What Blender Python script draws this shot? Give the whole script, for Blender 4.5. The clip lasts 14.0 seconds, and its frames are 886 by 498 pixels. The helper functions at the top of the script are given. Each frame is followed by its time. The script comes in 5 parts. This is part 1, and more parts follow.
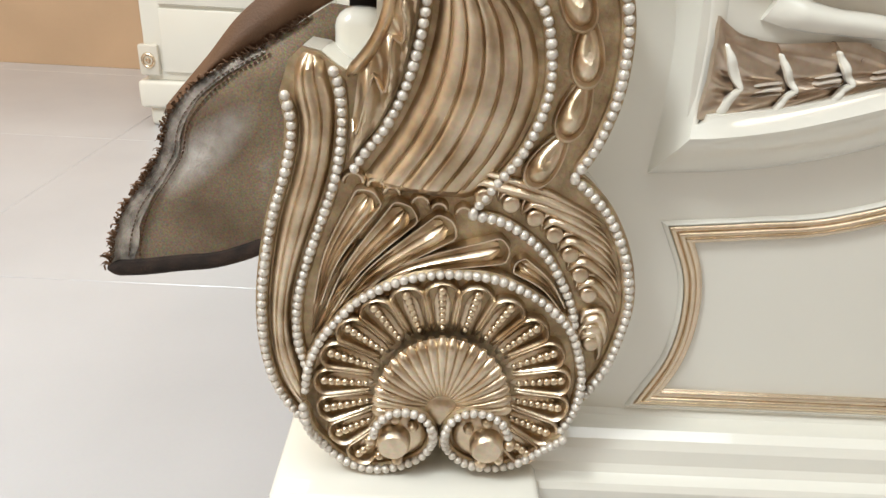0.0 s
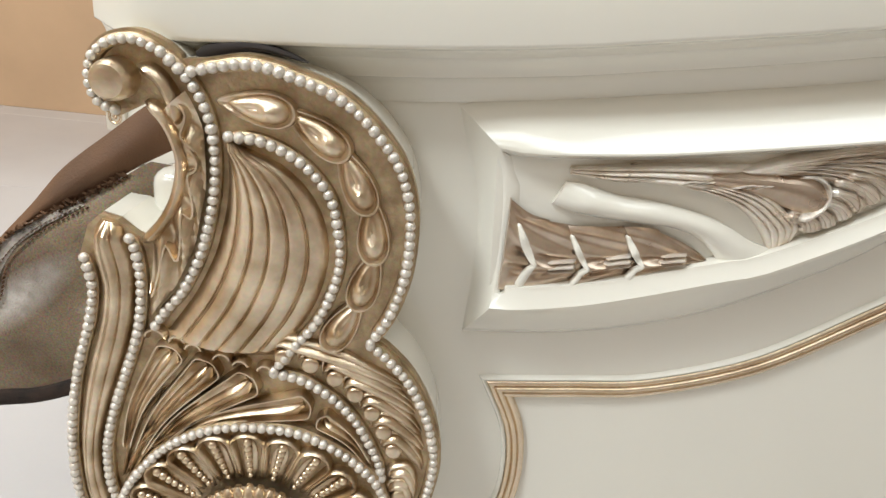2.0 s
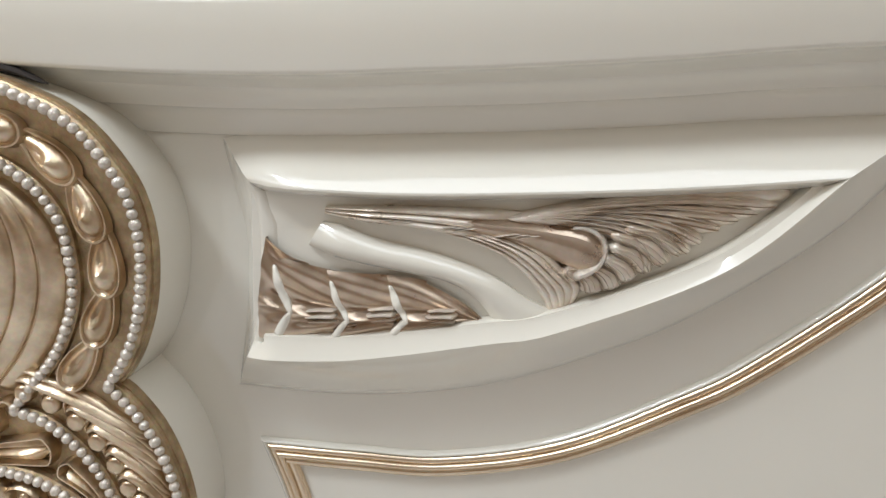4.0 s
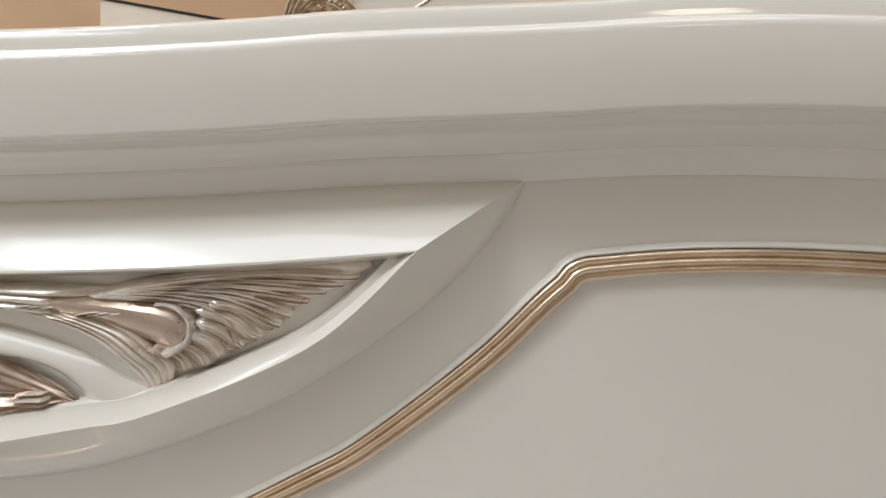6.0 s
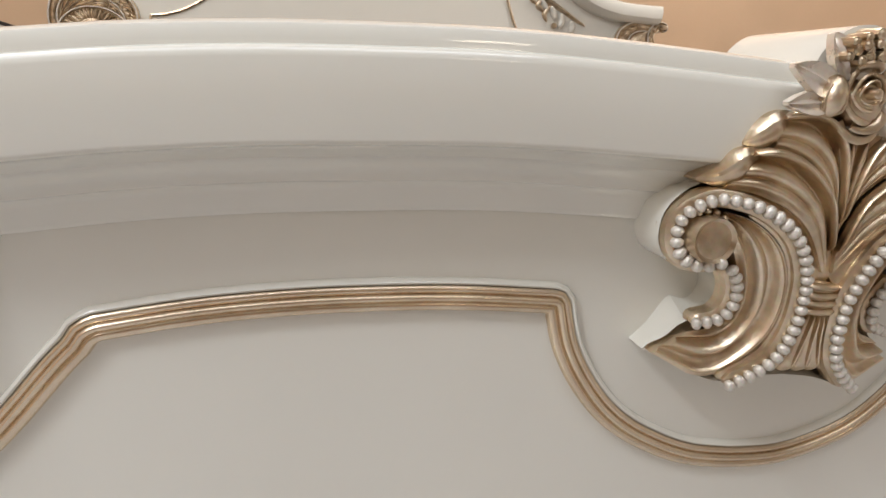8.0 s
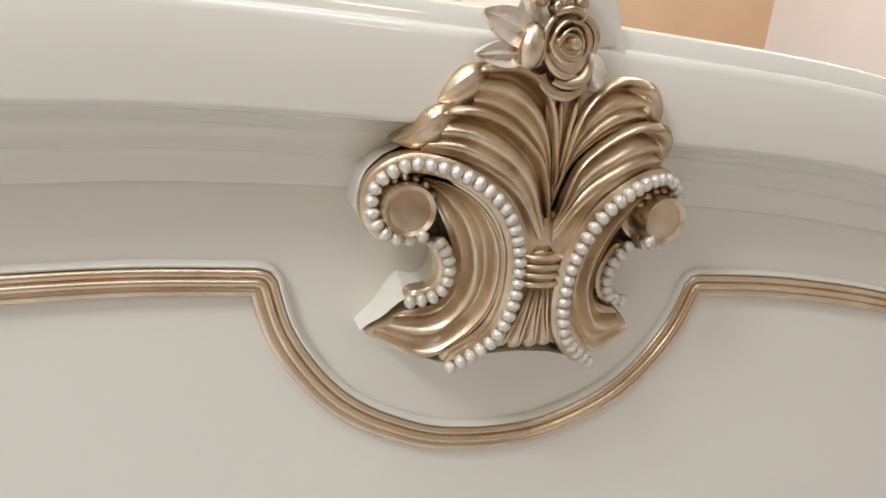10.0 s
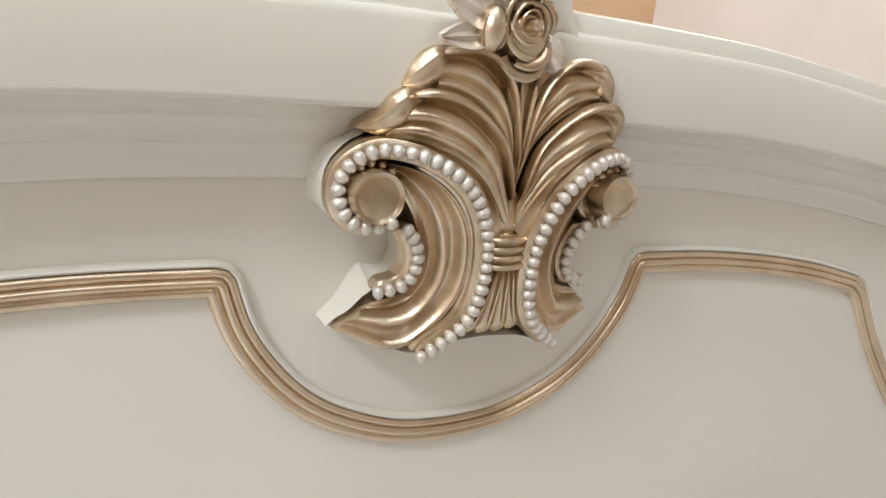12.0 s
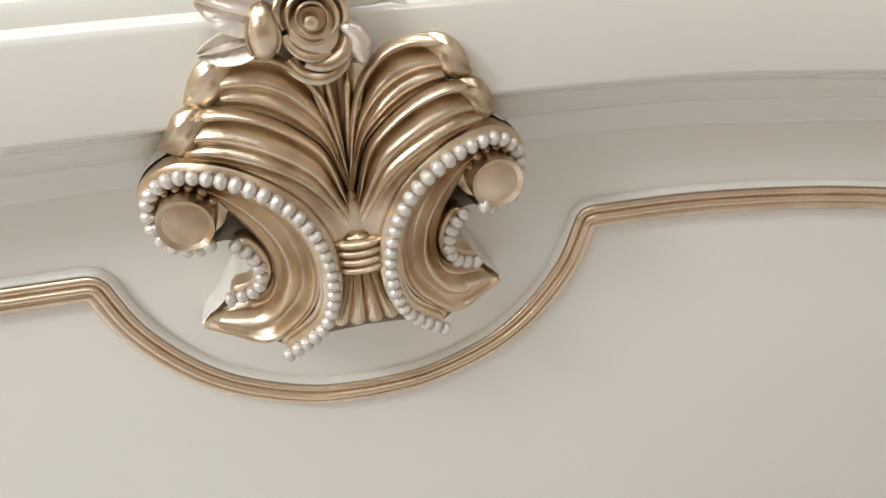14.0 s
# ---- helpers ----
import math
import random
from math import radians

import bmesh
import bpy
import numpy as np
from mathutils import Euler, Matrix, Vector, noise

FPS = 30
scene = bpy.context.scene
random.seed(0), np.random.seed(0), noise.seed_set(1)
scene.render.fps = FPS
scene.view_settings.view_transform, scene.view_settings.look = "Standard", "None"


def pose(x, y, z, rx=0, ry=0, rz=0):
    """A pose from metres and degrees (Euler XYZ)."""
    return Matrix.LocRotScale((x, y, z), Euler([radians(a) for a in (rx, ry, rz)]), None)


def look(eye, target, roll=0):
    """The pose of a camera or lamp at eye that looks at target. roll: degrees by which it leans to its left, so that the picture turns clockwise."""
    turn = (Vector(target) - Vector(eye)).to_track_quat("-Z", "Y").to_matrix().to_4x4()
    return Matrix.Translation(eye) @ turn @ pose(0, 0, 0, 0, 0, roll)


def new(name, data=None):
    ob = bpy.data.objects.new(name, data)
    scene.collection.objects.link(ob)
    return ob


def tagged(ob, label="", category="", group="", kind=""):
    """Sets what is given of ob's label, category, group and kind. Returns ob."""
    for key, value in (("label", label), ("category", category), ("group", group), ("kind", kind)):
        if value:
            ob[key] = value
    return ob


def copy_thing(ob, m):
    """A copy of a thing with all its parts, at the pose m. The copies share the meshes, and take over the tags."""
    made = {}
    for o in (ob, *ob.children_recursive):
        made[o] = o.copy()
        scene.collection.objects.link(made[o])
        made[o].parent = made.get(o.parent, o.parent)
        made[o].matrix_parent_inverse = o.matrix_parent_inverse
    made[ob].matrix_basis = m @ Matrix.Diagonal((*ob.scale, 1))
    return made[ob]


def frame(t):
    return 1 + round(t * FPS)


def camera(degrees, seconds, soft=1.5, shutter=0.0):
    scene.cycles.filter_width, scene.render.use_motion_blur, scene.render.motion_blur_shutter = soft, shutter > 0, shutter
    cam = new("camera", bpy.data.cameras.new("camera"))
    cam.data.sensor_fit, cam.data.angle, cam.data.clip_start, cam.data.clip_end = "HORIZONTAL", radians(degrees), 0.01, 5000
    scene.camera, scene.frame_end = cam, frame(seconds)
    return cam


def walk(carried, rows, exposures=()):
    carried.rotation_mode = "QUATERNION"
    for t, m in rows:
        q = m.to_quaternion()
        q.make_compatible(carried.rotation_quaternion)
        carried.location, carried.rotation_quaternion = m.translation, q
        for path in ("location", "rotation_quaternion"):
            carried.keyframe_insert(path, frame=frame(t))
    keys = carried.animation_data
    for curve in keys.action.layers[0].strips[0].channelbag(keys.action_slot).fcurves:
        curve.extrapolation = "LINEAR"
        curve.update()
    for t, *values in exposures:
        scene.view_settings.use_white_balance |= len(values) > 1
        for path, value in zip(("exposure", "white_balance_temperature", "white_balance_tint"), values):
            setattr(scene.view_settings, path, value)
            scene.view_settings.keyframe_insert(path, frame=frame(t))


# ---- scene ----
# ---- camera ----
cam = camera(66.0, 14.0)
PATH = [
    (0, (-0.9197, -0.4578, 0.5832), (-0.8773, 1.3480, -0.2754), 3.33),
    (0.5, (-0.9146, -0.4642, 0.5745), (-0.8800, 1.3490, -0.2687), 3.76),
    (1, (-0.8759, -0.4424, 0.6024), (-0.8664, 1.3957, -0.1858), 3.85),
    (1.5, (-0.8326, -0.4373, 0.6427), (-0.8157, 1.4154, -0.1105), 3.84),
    (2, (-0.7970, -0.4359, 0.6713), (-0.7586, 1.4167, -0.0813), 5.94),
    (2.2, (-0.7783, -0.4323, 0.6801), (-0.7177, 1.4255, -0.0581), 7.45),
    (4.3, (-0.5766, -0.3950, 0.6499), (-0.7939, 1.5286, 0.1476), 7.01),
    (4.5, (-0.5602, -0.3948, 0.6537), (-0.7398, 1.5333, 0.1535), 7.61),
    (5, (-0.5164, -0.3831, 0.6670), (-0.6312, 1.5437, 0.1434), 8.29),
    (5.5, (-0.4717, -0.3693, 0.6854), (-0.5369, 1.5643, 0.1785), 7.35),
    (6, (-0.4324, -0.3576, 0.7038), (-0.4113, 1.5858, 0.2317), 7.37),
    (6.5, (-0.3914, -0.3537, 0.7266), (-0.2470, 1.5911, 0.2828), 6.80),
    (7, (-0.3399, -0.3474, 0.7349), (-0.0586, 1.5862, 0.3082), 6.25),
    (7.5, (-0.2983, -0.3388, 0.7409), (0.0839, 1.5762, 0.3087), 6.93),
    (8, (-0.2610, -0.3327, 0.7429), (0.1621, 1.5694, 0.2927), 6.33),
    (8.5, (-0.2196, -0.3253, 0.7454), (0.2362, 1.5607, 0.2600), 6.04),
    (9, (-0.1956, -0.3272, 0.7497), (0.3200, 1.5346, 0.2321), 6.83),
    (9.2, (-0.1849, -0.3267, 0.7545), (0.3635, 1.5231, 0.2279), 7.60),
    (11.3, (-0.1169, -0.3064, 0.7425), (0.6587, 1.4600, 0.2148), 3.18),
    (11.5, (-0.1316, -0.3079, 0.7451), (0.6500, 1.4705, 0.2695), 3.00),
    (12, (-0.1711, -0.3061, 0.7403), (0.7382, 1.4034, 0.2396), 5.52),
    (12.5, (-0.1719, -0.2930, 0.7334), (0.8688, 1.3426, 0.2414), 6.38),
    (13, (-0.1187, -0.2880, 0.7637), (0.7865, 1.3981, 0.1824), 3.77),
    (13.5, (-0.0601, -0.2928, 0.8076), (0.5517, 1.3548, -0.1470), 0.48),
    (14, (-0.0080, -0.3009, 0.8158), (0.3074, 1.3799, -0.2213), -3.10),
]
walk(cam, [(t, look(eye, target, roll)) for t, eye, target, roll in PATH], exposures=[(0.0, -0.44, 6650, 7), (2.0, -0.46, 6650, 7), (4.3, -0.76, 6480, 10), (5.5, -0.84, 6480, 11), (7.0, -0.75, 6480, 12), (9.2, -0.62, 6550, 12), (11.3, -0.22, 6480, 10), (12.0, -0.41, 6480, 10), (12.5, -0.40, 6500, 10), (13.0, -0.47, 6600, 11), (13.5, -0.47, 6500, 10), (14.0, -0.31, 6450, 10)])

# ---- light: unseen ceiling panels of a furniture showroom, added fill lamps, closed room around ----
world = bpy.data.worlds.new("room_air")
world.use_nodes = True
world.node_tree.nodes["Background"].inputs[0].default_value = (1.0, 0.88, 0.74, 1)
world.node_tree.nodes["Background"].inputs[1].default_value = 0.05
scene.world = world
scene.view_settings.exposure = 0.0


def overhead_lamp(x, y, sx, sy, watts, colour):
    data = bpy.data.lights.new("overhead_area_lamp", "AREA")
    data.shape, data.size, data.size_y, data.energy, data.color = "RECTANGLE", sx, sy, watts, colour
    ob = new("overhead_area_lamp", data)
    ob.location = (x, y, 2.74)
    return ob


WARM, SOFT, COOL = (1.0, 0.86, 0.68), (0.98, 0.95, 0.93), (0.855, 0.925, 1.0)
overhead_lamp(-2.35, -1.05, 0.6, 0.6, 92, COOL)
# fill added to brighten the part of the room that the gilding reflects
overhead_lamp(0.9, -4.2, 0.6, 0.6, 18, WARM)
# stands in for an unseen bright shopfront on the left
overhead_lamp(-3.4, -2.3, 1.6, 1.6, 64, COOL)
# weak fill added over the floor on the left
overhead_lamp(-3.2, 0.9, 1.2, 1.2, 10, SOFT)
overhead_lamp(-0.85, -0.70, 2.6, 1.2, 44, COOL)
# fill added to lift the wall and floor beside the nightstand
overhead_lamp(-1.9, 1.1, 1.2, 1.2, 36, SOFT)
overhead_lamp(1.1, 1.38, 1.5, 0.07, 32, SOFT)
overhead_lamp(1.1, 1.62, 1.5, 0.07, 32, SOFT)


# ---- materials ----
def material(name, colour, rough, metal=0.0, coat=0.0, vary=0.06, scale=12.0, bump=0.0, bump_scale=200.0, second=None, rough_vary=0.08):
    """A painted, gilt, cloth or plaster surface: two scales of tint, uneven gloss and a fine relief."""
    m = bpy.data.materials.new(name)
    m.use_nodes = True
    t = m.node_tree
    n, l = t.nodes, t.links
    b = n["Principled BSDF"]
    co = n.new("ShaderNodeTexCoord")
    big = n.new("ShaderNodeTexNoise")
    big.inputs["Scale"].default_value, big.inputs["Detail"].default_value = scale, 4
    fine = n.new("ShaderNodeTexNoise")
    fine.inputs["Scale"].default_value, fine.inputs["Detail"].default_value = bump_scale, 3
    l.new(co.outputs["Object"], big.inputs["Vector"])
    l.new(co.outputs["Object"], fine.inputs["Vector"])
    ramp = n.new("ShaderNodeValToRGB")
    c2 = second or tuple(c * (1 - vary * 2) for c in colour)
    ramp.color_ramp.elements[0].position, ramp.color_ramp.elements[1].position = 0.32, 0.62
    ramp.color_ramp.elements[0].color = (*c2, 1)
    ramp.color_ramp.elements[1].color = (*colour, 1)
    l.new(big.outputs["Fac"], ramp.inputs["Fac"])
    mix = n.new("ShaderNodeMix")
    mix.data_type, mix.blend_type = "RGBA", "MULTIPLY"
    mix.inputs["Factor"].default_value = vary
    l.new(ramp.outputs["Color"], mix.inputs["A"])
    l.new(fine.outputs["Color"], mix.inputs["B"])
    l.new(mix.outputs["Result"], b.inputs["Base Color"])
    rr = n.new("ShaderNodeMapRange")
    rr.inputs["To Min"].default_value, rr.inputs["To Max"].default_value = max(0.02, rough - rough_vary), rough + rough_vary
    l.new(big.outputs["Fac"], rr.inputs["Value"])
    l.new(rr.outputs["Result"], b.inputs["Roughness"])
    b.inputs["Metallic"].default_value = metal
    b.inputs["Coat Weight"].default_value, b.inputs["Coat Roughness"].default_value = coat, 0.04
    if bump:
        bp = n.new("ShaderNodeBump")
        bp.inputs["Strength"].default_value, bp.inputs["Distance"].default_value = bump, 0.001
        l.new(fine.outputs["Fac"], bp.inputs["Height"])
        l.new(bp.outputs["Normal"], b.inputs["Normal"])
    return m


LACQUER = material("white_lacquer", (0.835, 0.80, 0.705), 0.14, coat=0.9, vary=0.015, scale=5, rough_vary=0.03)
GOLD = material("champagne_gilt", (0.90, 0.75, 0.56), 0.345, metal=1.0, vary=0.22, scale=38, bump=0.22, bump_scale=330, second=(0.54, 0.405, 0.26), rough_vary=0.12)
# darker gilt for the sunk grounds and the beds under the bead rows
DARKGILT = material("darker_gilt", (0.66, 0.51, 0.325), 0.48, metal=0.9, vary=0.35, scale=70, bump=0.6, bump_scale=380, second=(0.38, 0.27, 0.155))
SILVER = material("silvered_gilt", (0.90, 0.83, 0.735), 0.30, metal=0.45, vary=0.16, scale=55, bump=0.20, bump_scale=380, second=(0.76, 0.65, 0.53))
BRONZE = material("dull_bronze_gilt", (0.66, 0.535, 0.42), 0.30, metal=0.9, vary=0.16, scale=60, bump=0.08, bump_scale=420, second=(0.50, 0.385, 0.29))
TRIM = material("bronze_gilt_trim", (0.87, 0.72, 0.535), 0.26, metal=0.88, vary=0.10, scale=26, bump=0.02, second=(0.73, 0.575, 0.405), rough_vary=0.015)
PEARL = material("silvered_bead", (0.86, 0.80, 0.715), 0.42, metal=0.45, vary=0.20, scale=240, bump=0.55, bump_scale=650, second=(0.66, 0.585, 0.49))
WALLPAINT = material("peach_wall_paint", (0.62, 0.42, 0.26), 0.75, vary=0.05, scale=3, bump=0.2, bump_scale=90)
ROOMPAINT = material("peach_showroom_paint", (0.60, 0.42, 0.25), 0.75, vary=0.04, scale=3, bump=0.2, bump_scale=90)
PALEPAINT = material("pale_wall_paint", (0.72, 0.68, 0.64), 0.75, vary=0.04, scale=3, bump=0.2, bump_scale=90)
CEILPAINT = material("ceiling_paint", (0.8, 0.8, 0.78), 0.85, vary=0.02, scale=2)
TILE = material("polished_floor_tile", (0.52, 0.51, 0.51), 0.24, vary=0.05, scale=2.2, rough_vary=0.04, second=(0.48, 0.47, 0.47))
GROUT = material("tile_grout", (0.50, 0.49, 0.48), 0.8, vary=0.1, scale=30)
VELVET = material("taupe_velvet", (0.46, 0.345, 0.225), 0.95, vary=0.9, scale=17, bump=1.0, bump_scale=700, second=(0.25, 0.165, 0.095))
VELVET.node_tree.nodes["Principled BSDF"].inputs["Sheen Weight"].default_value = 0.12
# patches of the pile's sheen, put into its colour at random places
_sheen_stop = VELVET.node_tree.nodes["Color Ramp"].color_ramp.elements.new(0.68)
_sheen_stop.color = (0.60, 0.50, 0.40, 1)


def dust(m, centre, turn, reach, colour):
    """A smear of pale dust on a cloth, uneven at its edges."""
    n, l = m.node_tree.nodes, m.node_tree.links
    co, at, ball, grain = n.new("ShaderNodeTexCoord"), n.new("ShaderNodeMapping"), n.new("ShaderNodeTexGradient"), n.new("ShaderNodeTexNoise")
    at.vector_type, ball.gradient_type = "TEXTURE", "SPHERICAL"
    at.inputs["Location"].default_value, at.inputs["Rotation"].default_value, at.inputs["Scale"].default_value = centre, (0, turn, 0), reach
    grain.inputs["Scale"].default_value, grain.inputs["Detail"].default_value = 90, 5
    l.new(co.outputs["Object"], at.inputs["Vector"])
    l.new(at.outputs["Vector"], ball.inputs["Vector"])
    l.new(co.outputs["Object"], grain.inputs["Vector"])
    both, mix = n.new("ShaderNodeMath"), n.new("ShaderNodeMix")
    both.operation, both.use_clamp, mix.data_type = "MULTIPLY", True, "RGBA"
    l.new(ball.outputs["Fac"], both.inputs[0])
    l.new(grain.outputs["Fac"], both.inputs[1])
    l.new(both.outputs["Value"], mix.inputs["Factor"])
    base = n["Principled BSDF"].inputs["Base Color"]
    l.new(base.links[0].from_socket, mix.inputs["A"])
    mix.inputs["B"].default_value = (*colour, 1)
    l.new(mix.outputs["Result"], base)


dust(VELVET, (-1.073, -0.012, 0.437), -0.73, (0.050, 0.06, 0.017), (1.0, 0.95, 0.90))
BACKCLOTH = material("brown_cloth_back", (0.17, 0.080, 0.034), 0.72, vary=0.2, scale=14, bump=0.5, bump_scale=700)
HEMCLOTH = material("dark_velvet_hem", (0.045, 0.026, 0.017), 0.95, vary=0.4, scale=60, bump=0.8, bump_scale=700)
PALECLOTH = material("dusty_cloth_edge", (0.50, 0.43, 0.36), 0.9, vary=0.4, scale=60, bump=0.8, bump_scale=700)
# plain dark parts, and the shade put into the bed's gaps
DARK = material("matt_dark_brown", (0.03, 0.022, 0.018), 0.9, vary=0.2)
IVORY = material("ivory_lacquer", (0.74, 0.68, 0.58), 0.25, coat=0.3, vary=0.03, scale=4)


# ---- shaping tools ----
def part(name, bm, mat, parent, label="", smooth=True, category="", flat=False):
    bmesh.ops.recalc_face_normals(bm, faces=bm.faces)
    for e in bm.edges:
        if len(e.link_faces) == 2 and e.calc_face_angle(0.0) > (0.62 if smooth else 0.35):
            e.smooth = False
    me = bpy.data.meshes.new(name)
    bm.to_mesh(me)
    bm.free()
    me.materials.append(mat)
    me.polygons.foreach_set("use_smooth", [not flat] * len(me.polygons))
    ob = new(name, me)
    ob.parent = parent
    return tagged(ob, label=label, category=category)


def curve(points, n, closed=False):
    """n + 1 points evenly along a smooth line through the given ones."""
    p = np.array(points, float)
    k = len(p)
    fine = []
    for i in range(k if closed else k - 1):
        a, b, c, d = (p[(i + j) % k] if closed else p[min(max(i + j, 0), k - 1)] for j in (-1, 0, 1, 2))
        for s in np.linspace(0, 1, 48, endpoint=False):
            fine.append(0.5 * (2 * b + (c - a) * s + (2 * a - 5 * b + 4 * c - d) * s**2 + (3 * b - a - 3 * c + d) * s**3))
    fine.append(p[0] if closed else p[-1])
    fine = np.array(fine)
    run = np.r_[0, np.cumsum(np.linalg.norm(np.diff(fine, axis=0), axis=1))]
    at = np.linspace(0, run[-1], n + 1)
    return np.stack([np.interp(at, run, fine[:, j]) for j in range(fine.shape[1])], 1)


def length(points):
    return float(np.linalg.norm(np.diff(points, axis=0), axis=1).sum())


def box(x0, x1, y0, y1, z0, z1, bevel=0.0, bm=None, seg=2):
    bm = bm or bmesh.new()
    made = bmesh.ops.create_cube(bm, size=1.0, matrix=Matrix.Translation(((x0 + x1) / 2, (y0 + y1) / 2, (z0 + z1) / 2)) @ Matrix.Diagonal((x1 - x0, y1 - y0, z1 - z0, 1)))
    if bevel:
        edges = list({e for v in made["verts"] for e in v.link_edges})
        bmesh.ops.bevel(bm, geom=edges, offset=bevel, segments=seg, affect="EDGES", profile=0.5)
    return bm


def grid_mesh(rows, close_u=False, close_v=False):
    """A mesh from rows of points of equal length."""
    bm = bmesh.new()
    vs = [[bm.verts.new(p) for p in row] for row in rows]
    nu, nv = len(vs), len(vs[0])
    for i in range(nu if close_u else nu - 1):
        for j in range(nv if close_v else nv - 1):
            a, b, c, d = vs[i][j], vs[(i + 1) % nu][j], vs[(i + 1) % nu][(j + 1) % nv], vs[i][(j + 1) % nv]
            bm.faces.new((a, b, c, d))
    return bm, vs


def ribbon(path, profile, closed=False):
    """Sweeps a profile of (offset to the left of the path, y) along a line in the x-z plane, with mitred corners."""
    p = np.array(path, float)
    n = len(p)
    rows = []
    for i in range(n):
        a = p[i - 1] if (closed or i) else p[i]
        b = p[(i + 1) % n] if (closed or i < n - 1) else p[i]
        d0 = (p[i] - a) / (np.linalg.norm(p[i] - a) + 1e-9) if np.linalg.norm(p[i] - a) > 0 else None
        d1 = (b - p[i]) / (np.linalg.norm(b - p[i]) + 1e-9) if np.linalg.norm(b - p[i]) > 0 else None
        d0, d1 = (d1 if d0 is None else d0), (d0 if d1 is None else d1)
        n0, n1 = np.array([-d0[1], d0[0]]), np.array([-d1[1], d1[0]])
        m = n0 + n1
        m = m / max(0.35, (m @ m) / 2)
        rows.append([(p[i][0] + o * m[0], y, p[i][1] + o * m[1]) for o, y in profile])
    bm, vs = grid_mesh(rows, close_u=closed)
    if not closed:
        for row in (vs[0], vs[-1]):
            bm.faces.new(row)
    return bm


def plate(outline, back, front, bevel=0.0):
    """A flat piece cut to an outline in the x-z plane."""
    bm = bmesh.new()
    a = [bm.verts.new((x, front, z)) for x, z in outline]
    b = [bm.verts.new((x, back, z)) for x, z in outline]
    face = bm.faces.new(a)
    bm.faces.new(b[::-1])
    for i in range(len(a)):
        bm.faces.new((a[i], b[i], b[(i + 1) % len(a)], a[(i + 1) % len(a)]))
    if bevel:
        bmesh.ops.bevel(bm, geom=list(face.edges), offset=bevel, segments=3, affect="EDGES", profile=0.5)
    return bm


def mirrored(points):
    return [(-x, z) for x, z in points][::-1]


def empty(name, place=(0, 0, 0)):
    ob = new(name)
    ob.location = place
    return ob


# ---- the room ----


def slab(name, ext, mat, label, category):
    return tagged(part(name, box(*ext), mat, None, smooth=False, flat=True), label=label, category=category, kind="structure")


slab("wall_north", (-4.7, 2.32, 2.3, 2.4, 0, 2.8), WALLPAINT, "matt peach painted plaster wall behind the bed", "wall")
slab("wall_east", (2.22, 2.32, -6.5, 2.3, 0, 2.8), PALEPAINT, "pale painted plaster wall beside the bed", "wall")
slab("wall_west", (-4.7, -4.6, -6.5, 2.3, 0, 2.8), ROOMPAINT, "plain peach painted wall of the showroom", "wall")
slab("wall_south", (-4.7, 2.32, -6.6, -6.5, 0, 2.8), ROOMPAINT, "plain peach painted wall across the showroom", "wall")
slab("ceiling", (-4.7, 2.32, -6.6, 2.4, 2.8, 2.9), CEILPAINT, "plain white painted ceiling of the showroom", "ceiling")
floor = slab("floor", (-4.6, 2.22, -6.5, 2.3, -0.1, -0.0012), GROUT, "pale polished floor tiles with thin joints", "floor")

# ---- the bed: footboard panel, top rail, base ----
bed = tagged(empty("bed"), label="white lacquered bed with carved champagne gold ornaments", category="bed")
RAIL_LINE = curve([(-1.03, 0.578), (-0.93, 0.5825), (-0.8454, 0.5880), (-0.79, 0.5925), (-0.7206, 0.6005), (-0.672, 0.6080), (-0.616, 0.6165), (-0.536, 0.6303), (-0.482, 0.6410), (-0.39, 0.6560), (-0.339, 0.6655), (-0.285, 0.6735), (-0.228, 0.6795), (-0.167, 0.6845), (-0.09, 0.6865), (0, 0.6870)], 60)


def rail_z(x):
    return float(np.interp(-abs(x), RAIL_LINE[:, 0], RAIL_LINE[:, 1])) - 0.007 * max(-0.35, min(0.35, x))


def footboard_panel():
    xs = np.linspace(-0.96, 1.03, 80)
    outline = [(x, rail_z(x) + 0.004) for x in xs] + [(1.03, 0.2), (-0.96, 0.2)]
    return plate(outline[::-1], 0.05, 0.0)


part("footboard_panel", footboard_panel(), LACQUER, bed, smooth=False)

RAIL_PROFILE = [(0.0, 0.0), (-0.002, 0.0005), (-0.004, 0.003), (-0.0055, 0.011), (-0.0080, 0.0155), (-0.0105, 0.0168), (-0.0112, 0.0200), (-0.0150, 0.0250), (-0.0182, 0.0276), (-0.0187, 0.0290),
                (-0.0222, 0.0312), (-0.0270, 0.0338), (-0.0320, 0.0355), (-0.0345, 0.0360), (-0.0355, 0.0368), (-0.0360, 0.0385), (-0.0365, 0.060), (-0.0364, 0.0725),
                (-0.0358, 0.0752), (-0.0342, 0.0768), (-0.0318, 0.0774), (-0.0306, 0.0778), (-0.0302, 0.0800), (-0.0298, 0.0835), (-0.0284, 0.0862), (-0.0250, 0.0878), (-0.0200, 0.0884), (-0.0050, 0.0888), (0.040, 0.0885),
                (0.055, 0.0850), (0.058, 0.076), (0.058, 0.0)]


